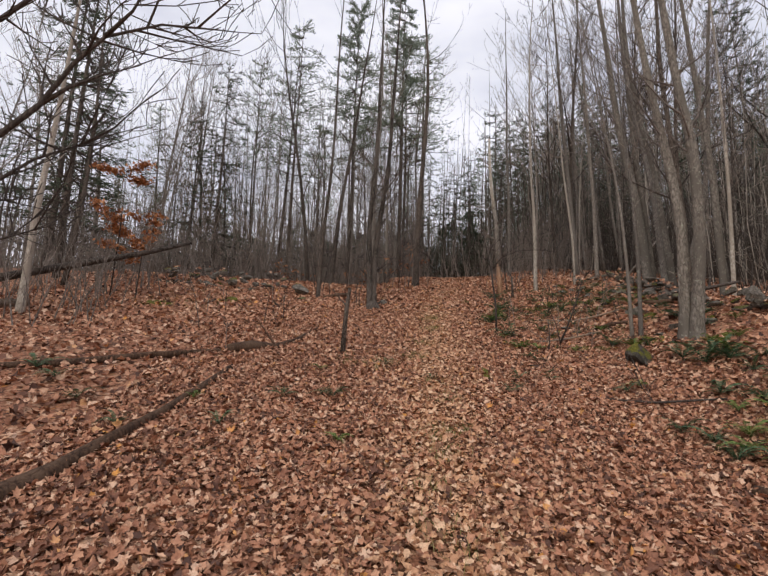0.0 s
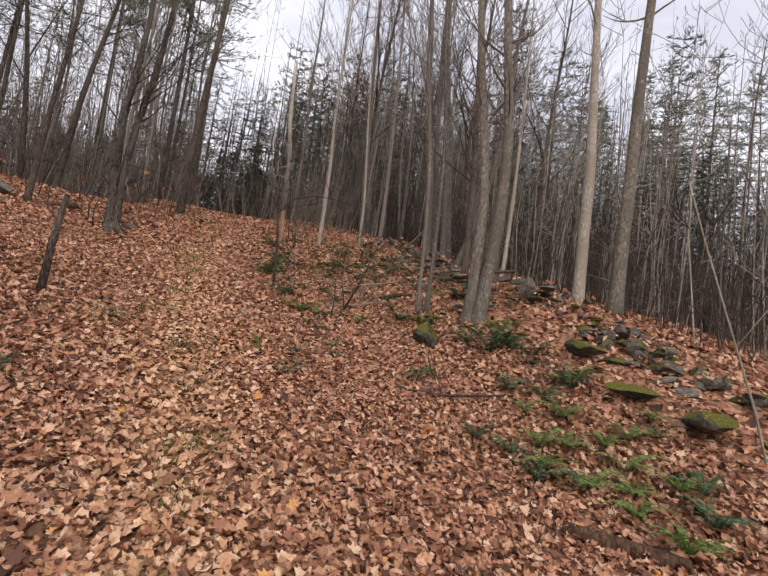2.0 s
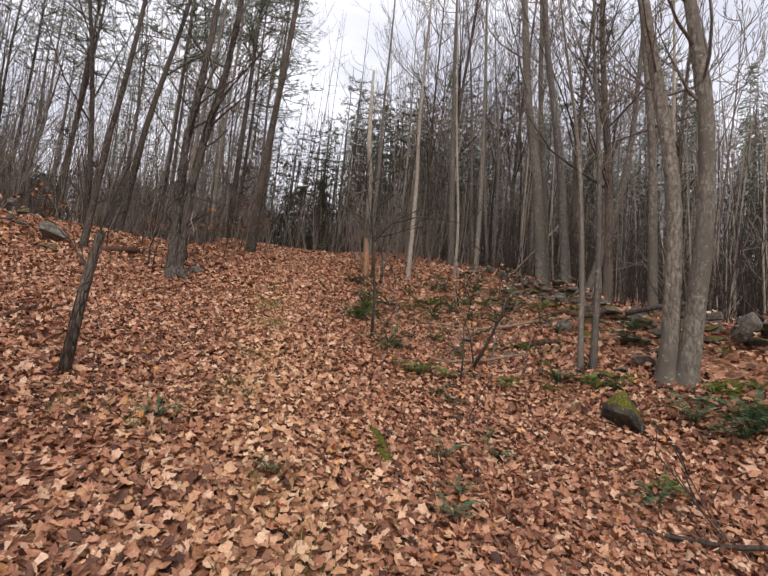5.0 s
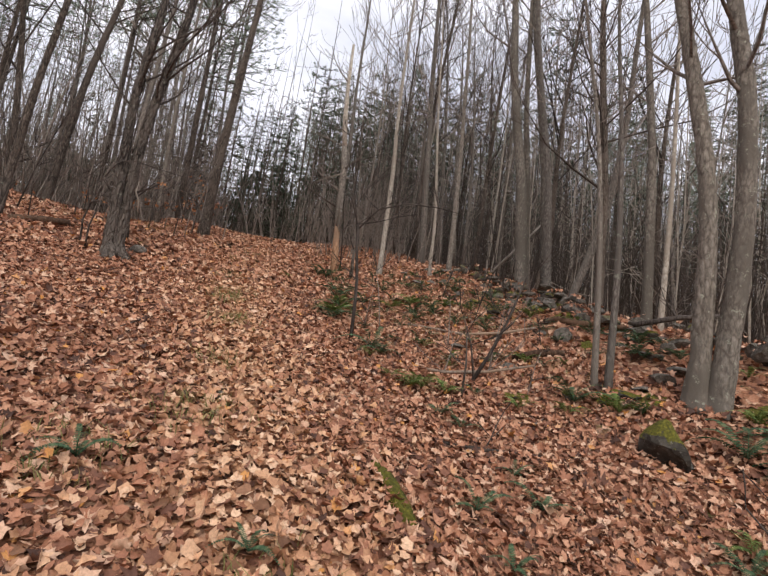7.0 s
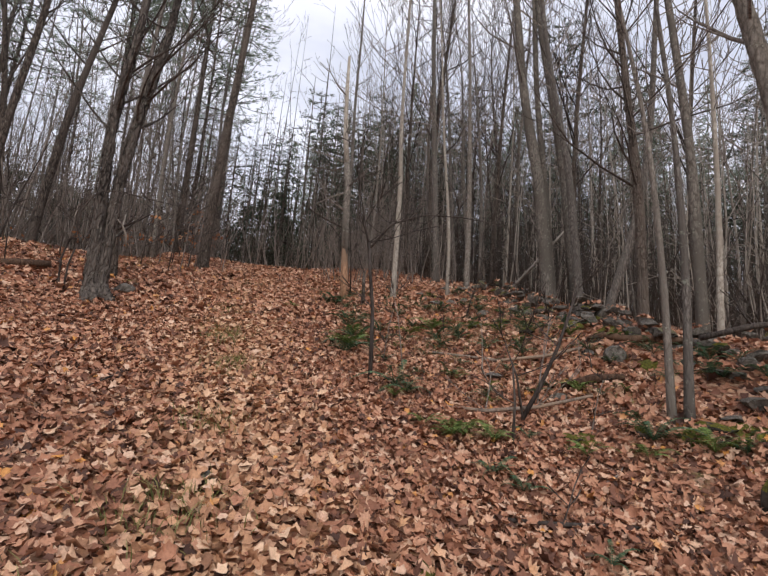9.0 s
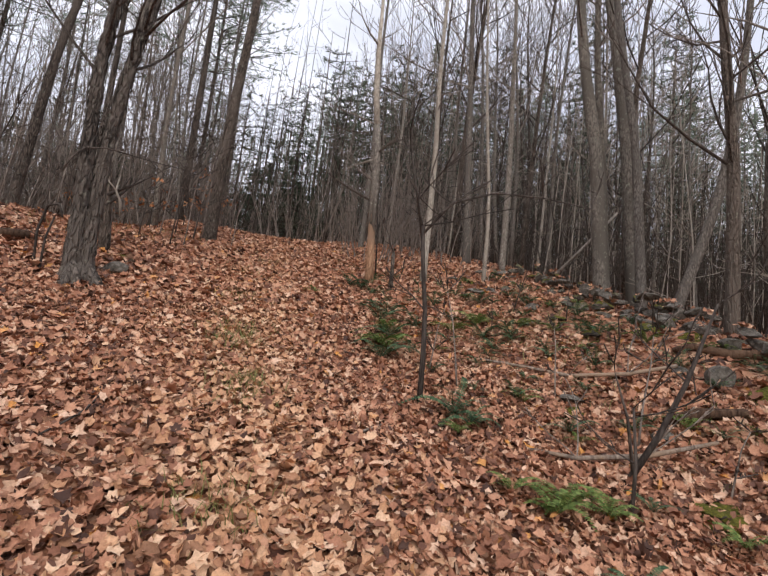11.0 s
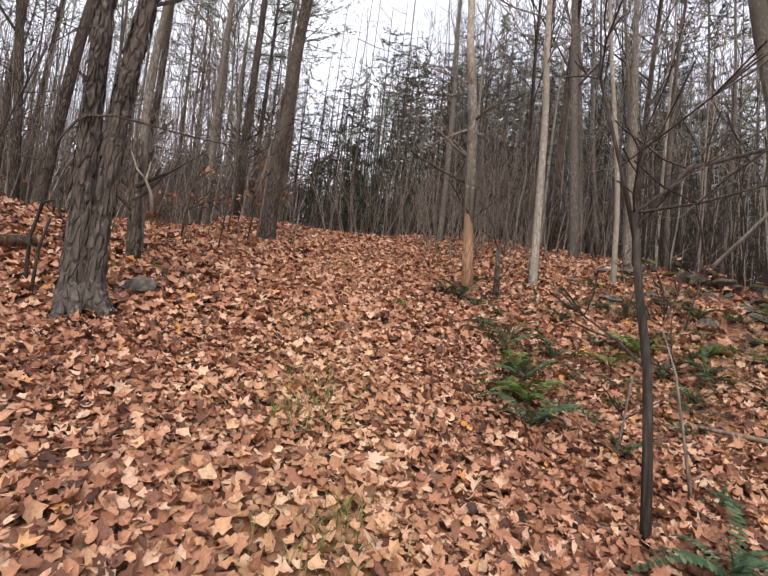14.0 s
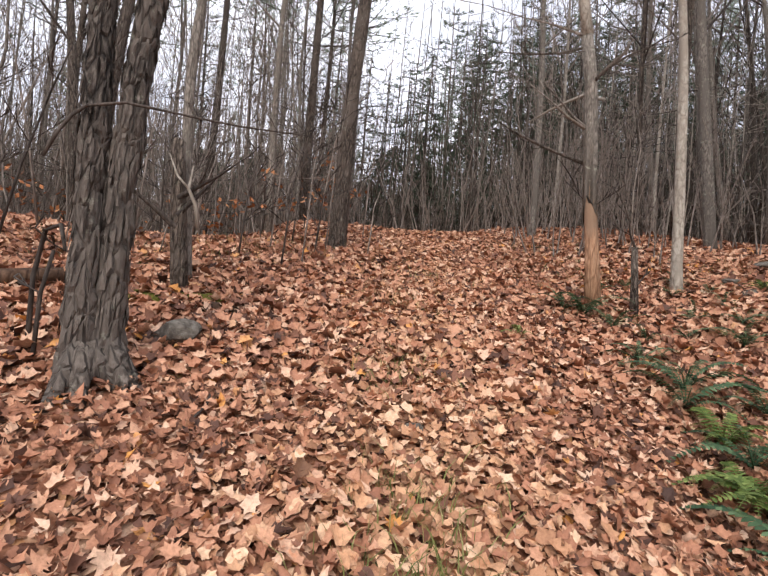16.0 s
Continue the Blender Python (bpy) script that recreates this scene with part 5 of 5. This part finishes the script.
for i, (x, y, s, light) in enumerate([
        (3.68, 4.94, 0.9, 0), (4.1, 5.3, 0.8, 1), (3.9, 5.05, 0.7, 1), (4.73, 5.62, 1.0, 0), (4.35, 5.2, 0.75, 1), (4.55, 4.7, 0.8, 1), (4.3, 4.45, 0.8, 1), (4.05, 3.85, 0.9, 1), (4.5, 3.9, 0.9, 0), (5.0, 5.0, 0.8, 0),
        (3.75, 5.35, 0.8, 0), (3.62, 5.7, 0.7, 0), (3.71, 7.08, 0.55, 0), (5.05, 7.3, 1.1, 0), (4.95, 7.7, 0.9, 0), (5.5, 7.4, 0.9, 0), (4.6, 6.4, 0.8, 0), (4.85, 6.0, 0.8, 0), (5.3, 6.7, 0.7, 0),
        (4.75, 8.75, 0.75, 1), (4.9, 8.6, 0.6, 0), (5.55, 7.9, 0.7, 0), (5.9, 7.7, 0.7, 1), (3.0, 9.0, 0.6, 0), (2.9, 9.2, 0.5, 0), (3.04, 9.78, 0.8, 1), (2.75, 9.95, 0.55, 1), (3.3, 9.7, 0.7, 0),
        (3.05, 10.83, 0.75, 0), (2.85, 10.7, 0.6, 1), (2.9, 12.3, 0.95, 0), (3.11, 12.64, 0.95, 1), (3.35, 12.5, 0.6, 0), (3.31, 13.13, 0.9, 0), (3.41, 13.52, 0.9, 0), (3.9, 13.4, 0.7, 0),
        (4.3, 13.1, 0.8, 1), (4.6, 12.8, 0.7, 0), (4.9, 12.6, 0.8, 0), (5.3, 12.9, 0.8, 0), (4.6, 13.6, 0.7, 0), (3.75, 15.2, 0.9, 0), (3.6, 15.35, 0.8, 0), (3.85, 14.9, 0.6, 0), (5.9, 12.1, 0.8, 0), (6.2, 11.6, 0.8, 0), (5.8, 10.9, 0.8, 0),
        (6.1, 10.2, 0.7, 0), (5.9, 9.4, 0.8, 0), (5.6, 9.7, 0.6, 0), (3.3, 11.9, 0.6, 0), (2.75, 14.6, 0.5, 0), (4.7, 14.3, 0.7, 0), (5.4, 14.0, 0.7, 0),
        (-0.55, 6.6, 0.75, 0), (-1.19, 6.45, 0.6, 0), (-2.75, 5.35, 0.6, 0), (-2.3, 6.3, 0.55, 0), (-1.7, 5.5, 0.5, 0), (-4.9, 7.1, 0.8, 0), (-4.3, 6.6, 0.7, 0), (-3.6, 6.0, 0.6, 0), (0.18, 8.33, 0.55, 0), (-0.9, 8.0, 0.5, 0), (0.9, 7.6, 0.35, 0),
        (2.35, 7.9, 0.5, 0), (2.2, 7.4, 0.4, 0), (2.0, 7.1, 0.5, 0), (2.9, 7.9, 0.6, 0), (-0.35, 5.2, 0.5, 1), (3.9, 10.6, 0.7, 0), (4.4, 10.4, 0.6, 0), (3.0, 8.3, 0.4, 0), (5.34, 7.19, 1.0, 0), (5.24, 5.99, 1.0, 0), (5.45, 6.05, 0.8, 0), (4.72, 5.08, 0.8, 1), (5.52, 5.09, 0.7, 1), (3.98, 4.65, 0.75, 1), (4.7, 4.28, 0.7, 1), (4.05, 4.24, 0.7, 1), (3.91, 7.15, 0.6, 0), (3.06, 12.75, 0.9, 1), (3.3, 12.95, 0.85, 0), (3.0, 11.0, 0.9, 0), (3.61, 13.75, 1.1, 0), (4.83, 13.28, 1.0, 1), (2.88, 9.72, 0.75, 1), (4.55, 9.14, 1.0, 0), (5.37, 7.43, 1.1, 0), (4.9, 4.2, 0.9, 0), (5.3, 4.9, 0.7, 0), (4.45, 5.9, 0.6, 1), (5.2, 6.2, 0.7, 0), (5.6, 6.9, 0.8, 0),
        (6.3, 9.1, 0.7, 0), (6.0, 8.6, 0.7, 0), (4.4, 12.3, 0.7, 0), (5.2, 11.5, 0.7, 0), (5.6, 12.5, 0.7, 0), (6.3, 12.8, 0.8, 0), (6.0, 13.6, 0.7, 0), (5.0, 13.4, 0.6, 1), (3.6, 14.2, 0.6, 0), (6.6, 14.4, 0.7, 0), (5.9, 15.2, 0.6, 0), (4.9, 11.9, 0.6, 0), (3.5, 11.4, 0.5, 0), (4.3, 9.0, 0.6, 1), (4.2, 11.5, 0.5, 0), (4.6, 11.1, 0.6, 0), (5.5, 11.9, 0.6, 1), (5.1, 12.2, 0.5, 0), (5.6, 13.2, 0.6, 0), (6.3, 13.3, 0.6, 0), (4.0, 12.7, 0.5, 0), (6.7, 12.2, 0.6, 0), (6.4, 11.0, 0.6, 1), (5.6, 10.4, 0.6, 0),
        (5.0, 14.6, 0.6, 0), (5.7, 14.5, 0.5, 1), (6.2, 14.0, 0.6, 0), (4.4, 14.6, 0.5, 0), (6.9, 13.4, 0.6, 0), (5.3, 15.1, 0.5, 0), (4.8, 16.0, 0.5, 0), (6.5, 15.3, 0.6, 0), (3.95, 12.0, 0.5, 0), (6.6, 9.9, 0.6, 0), (6.4, 8.4, 0.6, 0)]):
    fern(x, y, s, bool(light) or i % 6 == 3, i, 8 if s < 0.7 else 11)


bank = random.Random(77)
for k in range(60):
    y = bank.uniform(9.2, 15.8)
    x = bank.uniform(max(3.6, trail(y) + 1.7), 6.9)
    fern(x, y, bank.uniform(0.35, 0.7), k % 4 == 0, 300 + k, 7)
for k in range(44):
    y = bank.uniform(8.6, 16.0)
    x = 7.3 - abs(bank.gauss(0, 1.0)) - 0.05 * (16 - y)
    rock(x, y, bank.uniform(0.16, 0.36), bank.uniform(0.6, 1.0), bank.choice(SLABS + ROUNDED + MOSSED[:1]), "half-buried grey stone fallen from the wall", 0.14, bank.uniform(0, 6.28))


# ---- moss and thin grass ----
def moss_patch(x, y, size, seed):
    rng = random.Random(seed)
    bm = bmesh.new()
    bmesh.ops.create_icosphere(bm, subdivisions=3, radius=1)
    for v in bm.verts:
        n = 1 + 0.45 * noise.noise(v.co * 2.2 + Vector((seed, 0, 0)))
        v.co = Vector((v.co.x * size * n, v.co.y * size * 0.7 * n, v.co.z * 0.05 * n))
        v.co.z += float(lie(x + v.co.x, y + v.co.y)) - float(lie(x, y))
    me = bpy.data.meshes.new("moss_patch")
    bm.to_mesh(me)
    bm.free()
    me.materials.append(M_MOSS)
    ob = new("moss_patch", me)
    ob.matrix_basis = pose(*lay(x, y, 0.01))
    return tagged(ob, "low patch of yellow-green moss among leaves", "moss")


for i, (x, y, s) in enumerate([(4.1, 9.5, 0.16), (5.2, 8.75, 0.2), (4.9, 9.0, 0.14), (5.75, 7.95, 0.22), (5.5, 7.6, 0.15), (5.8, 10.1, 0.16), (0.1, 15.0, 0.2), (-0.35, 14.9, 0.14), (-5.8, 12.6, 0.4), (-4.2, 13.6, 0.3), (4.2, 10.9, 0.14)]):
    moss_patch(x, y, s, i)


def grass(name, label, spots, seed):
    rng = random.Random(seed)
    g = Geo()
    for x, y, s, n in spots:
        for k in range(n):
            a, b = rng.gauss(0, s), rng.gauss(0, s)
            p = lay(x + a, y + b, 0.0)
            lean = Vector((rng.gauss(0, 0.5), rng.gauss(0, 0.5), 0))
            hgt = rng.uniform(0.07, 0.16)
            across = Vector((rng.uniform(-1, 1), rng.uniform(-1, 1), 0)).normalized()
            g.strip([p, p + Vector((0, 0, hgt * 0.6)) + lean * hgt * 0.4, p + Vector((0, 0, hgt * 0.9)) + lean * hgt], [0.003, 0.0025, 0.0006], across)
    return tagged(new(name, g.mesh(name, M_GRASS, False)), label, "grass", kind="stuff")


grass("grass", "thin yellowed grass poking through leaves along the path",
      [(0.84, 5.6, 0.16, 170), (0.75, 5.0, 0.14, 90), (0.8, 8.9, 0.16, 140), (1.0, 10.0, 0.14, 110), (1.3, 11.2, 0.14, 120), (1.4, 12.3, 0.16, 190), (1.45, 12.7, 0.15, 120), (1.35, 11.4, 0.1, 80), (1.6, 13.9, 0.16, 120), (0.1, 8.4, 0.16, 130),
       (-0.5, 8.6, 0.16, 60), (0.6, 3.5, 0.14, 80), (0.5, 4.3, 0.12, 60), (-5, 13, 0.9, 300), (-3, 14, 0.7, 160), (0.2, 16.6, 0.5, 160), (-1.2, 16.5, 0.5, 160), (5.2, 10.0, 0.4, 100), (1.0, 6.8, 0.14, 70), (0.9, 7.4, 0.12, 60), (4.4, 16.5, 0.5, 260), (4.9, 18.2, 0.6, 260), (0.6, 17.6, 0.5, 220), (5.6, 13.4, 0.6, 220), (4.8, 12.2, 0.5, 180), (1.9, 15.2, 0.25, 120), (2.2, 16.4, 0.25, 100), (5.2, 11.3, 0.6, 200), (6.0, 12.6, 0.5, 200), (6.2, 14.6, 0.6, 200), (4.2, 13.6, 0.4, 140), (5.6, 16.2, 0.5, 160)], 5)

# ---- fallen leaves ----
LOBED = [(0.0, -0.5), (0.16, -0.30), (0.42, -0.24), (0.33, -0.02), (0.50, 0.18), (0.26, 0.26), (0.04, 0.56), (-0.22, 0.30), (-0.46, 0.24), (-0.34, 0.0), (-0.38, -0.26), (-0.13, -0.32)]
MAPLE = [(0, -0.5), (0.06, -0.28), (0.34, -0.34), (0.27, -0.16), (0.52, 0.02), (0.34, 0.06), (0.40, 0.28), (0.17, 0.18), (0.13, 0.34), (0, 0.6), (-0.12, 0.34), (-0.18, 0.17), (-0.40, 0.30), (-0.33, 0.05), (-0.5, 0.0), (-0.26, -0.17), (-0.33, -0.36), (-0.05, -0.28)]
TORN = [(0.05, -0.45), (0.30, -0.34), (0.36, -0.05), (0.50, 0.10), (0.24, 0.30), (0.10, 0.52), (-0.12, 0.34), (-0.36, 0.30), (-0.28, 0.02), (-0.44, -0.16), (-0.18, -0.32)]
OVAL = [(0.0, -0.6), (0.16, -0.36), (0.29, 0.0), (0.22, 0.32), (0.06, 0.56), (0.0, 0.66), (-0.08, 0.54), (-0.25, 0.26), (-0.28, -0.05), (-0.14, -0.40)]


def leaf_points(outline, fold, curl, twist):
    """Centre and rim of one curled leaf; arrays of leaves by broadcasting."""
    o = np.array([(0.0, 0.0)] + outline)
    x, y = o[:, 0][None, :], o[:, 1][None, :]
    z = fold[:, None] * np.abs(x) + curl[:, None] * (y * y) + twist[:, None] * x * y
    return np.stack([np.broadcast_to(x, z.shape), np.broadcast_to(y, z.shape), z], 2).copy()


def slope_frames(x, y):
    e = 0.05
    n = np.stack([-(lie(x + e, y) - lie(x - e, y)) / (2 * e), -(lie(x, y + e) - lie(x, y - e)) / (2 * e), np.ones_like(x)], 1)
    return n / np.linalg.norm(n, axis=1)[:, None]


def litter(count, box, keep, seed, outline, sizes, name, label, mat, follow=0.0, tops=()):
    rng = np.random.default_rng(seed)
    x, y = rng.uniform(box[0], box[1], count), rng.uniform(box[2], box[3], count)
    if follow:
        x = np.interp(y, MID_Y, MID_X) + rng.normal(0, follow, count)
    k = rng.random(count) < keep(x, y)
    x, y = x[k], y[k]
    lift = lie(x, y)
    if tops:
        pick = np.array(tops)[rng.integers(0, len(tops), count)]
        x, y = pick[:, 0] + rng.normal(0, 0.22, count) * pick[:, 3], pick[:, 1] + rng.normal(0, 0.22, count) * pick[:, 3]
        lift = np.maximum(pick[:, 2], lie(x, y))
    n = len(x)
    pts = leaf_points(outline, rng.normal(0.26, 0.48, n), rng.normal(0.30, 0.52, n), rng.normal(0, 0.6, n))
    pts[:, :, 0] *= rng.uniform(0.6, 1.08, n)[:, None]
    pts[:, :, :2] *= rng.uniform(0.84, 1.14, (n, pts.shape[1], 1))
    size = rng.uniform(*sizes, n) * (0.8 + 0.4 * rng.random(n))
    up = slope_frames(x, y) + rng.normal(0, 0.40, (n, 3))
    up /= np.linalg.norm(up, axis=1)[:, None]
    a = rng.uniform(0, 2 * np.pi, n)
    f = np.stack([np.cos(a), np.sin(a), np.zeros(n)], 1)
    u = f - up * np.sum(f * up, 1)[:, None]
    u /= np.linalg.norm(u, axis=1)[:, None]
    w = np.cross(up, u)
    p = pts * size[:, None, None]
    co = p[:, :, 0:1] * u[:, None] + p[:, :, 1:2] * w[:, None] + p[:, :, 2:3] * up[:, None]
    co += np.stack([x, y, lift + rng.uniform(0.006, 0.065, n)], 1)[:, None]
    m = len(outline)
    rim = np.arange(m)
    tri = np.stack([np.zeros(m, int), 1 + rim, 1 + (rim + 1) % m], 1)
    loops = (tri[None] + (np.arange(n) * (m + 1))[:, None, None]).reshape(-1, 3)
    ob = new(name, big_mesh(name, co.reshape(-1, 3), 3, loops, mat))
    return tagged(ob, label, "fallen leaves", kind="stuff")


MID_Y, MID_X = [0, 6, 12, 16, 20.4, 26, 40], [0.3, 0.8, 1.4, 2.2, 3.2, 4.6, 9.0]


def from_trail(x, y):
    return np.abs(x - np.interp(y, MID_Y, MID_X))


def near(x, y):
    """Thick drifts at both sides, thinner on the trodden path."""
    d = from_trail(x, y)
    return np.clip((0.25 + 0.75 * np.clip((d - 0.15) / 0.6, 0, 1)) * np.where(x > 4.2, 0.6, 1.0), 0, 1)


def far(x, y):
    return np.where((from_trail(x, y) < 3.4) & (y < 13.5), 0.0, 1.0)


def trodden(x, y):
    return np.exp(-(from_trail(x, y) / 0.5) ** 2)


NEAR_BOX, FAR_BOX, UPPER_BOX = (-3.3, 5.6, 1.4, 13.6), (-10, 12, 1.4, 23.5), (-3.6, 6.8, 13.4, 20.4)
litter(15000, NEAR_BOX, near, 1, MAPLE, (0.064, 0.108), "leaf_litter", "broad brown and tan maple leaves covering the ground", M_LEAF)
litter(17000, NEAR_BOX, near, 11, LOBED, (0.052, 0.09), "leaf_litter", "brown and orange lobed leaves covering the ground", M_LEAF)
litter(58000, NEAR_BOX, near, 4, TORN, (0.036, 0.074), "leaf_litter", "torn curled brown leaves covering the ground", M_LEAF)
litter(18000, NEAR_BOX, near, 2, OVAL, (0.045, 0.078), "leaf_litter", "tan oval fallen leaves covering the ground", M_LEAF)
litter(14000, NEAR_BOX, near, 8, TORN, (0.030, 0.055), "leaf_litter", "small broken leaf fragments between the leaves", M_LEAF)
litter(28000, UPPER_BOX, lambda x, y: np.where(y < 13.5, 0.0, 1.0), 21, TORN, (0.06, 0.105), "leaf_litter", "brown fallen leaves covering the crest", M_LEAF)
litter(16000, UPPER_BOX, lambda x, y: np.where(y < 13.5, 0.0, 1.0), 22, LOBED, (0.07, 0.12), "leaf_litter", "brown maple leaves covering the crest", M_LEAF)
litter(34000, FAR_BOX, far, 3, TORN, (0.085, 0.13), "leaf_litter", "fallen leaves on the slope away from the path", M_LEAF)
litter(14000, FAR_BOX, far, 5, LOBED, (0.08, 0.125), "leaf_litter", "maple leaves on the slope away from the path", M_LEAF)
litter(22000, (0, 1, 1.4, 25), lambda x, y: np.ones(len(x)), 6, TORN, (0.045, 0.085), "trampled_leaves", "small pale trampled leaf fragments on the path", M_LEAF_PALE, 0.45)


litter(1100, FAR_BOX, lambda x, y: np.ones(len(x)), 9, TORN, (0.06, 0.11), "leaf_litter", "fallen leaves caught on the stone walls", M_LEAF, 0.0, tuple(STONE_TOPS))


def single_leaves(count, seed):
    rng = np.random.default_rng(seed)
    kinds = []
    for i in range(6):
        out = MAPLE if i < 4 else OVAL
        p = leaf_points(out, rng.normal(0.12, 0.25, 1), rng.normal(0.15, 0.25, 1), rng.normal(0, 0.3, 1))[0]
        me = bpy.data.meshes.new("leaf")
        me.from_pydata([tuple(q) for q in p], [], [(0, 1 + k, 1 + (k + 1) % len(out)) for k in range(len(out))])
        me.materials.append(M_LEAF_ONE)
        kinds.append(me)
    pick = random.Random(seed)
    for k in range(count):
        y = pick.uniform(2.6, 13.5)
        x = trail(y) - 0.2 + pick.gauss(0, 0.9)
        s = pick.uniform(0.08, 0.125)
        ob = new("leaf", pick.choice(kinds))
        ob.parent = ground
        n = slope_frames(np.array([x]), np.array([y]))[0]
        q = Vector((0, 0, 1)).rotation_difference(Vector(n)) @ Euler((pick.gauss(0, 0.2), pick.gauss(0, 0.2), pick.uniform(0, 6.28))).to_quaternion()
        ob.matrix_basis = Matrix.LocRotScale(lay(x, y, 0.04), q, (s, s, s))


single_leaves(300, 9)
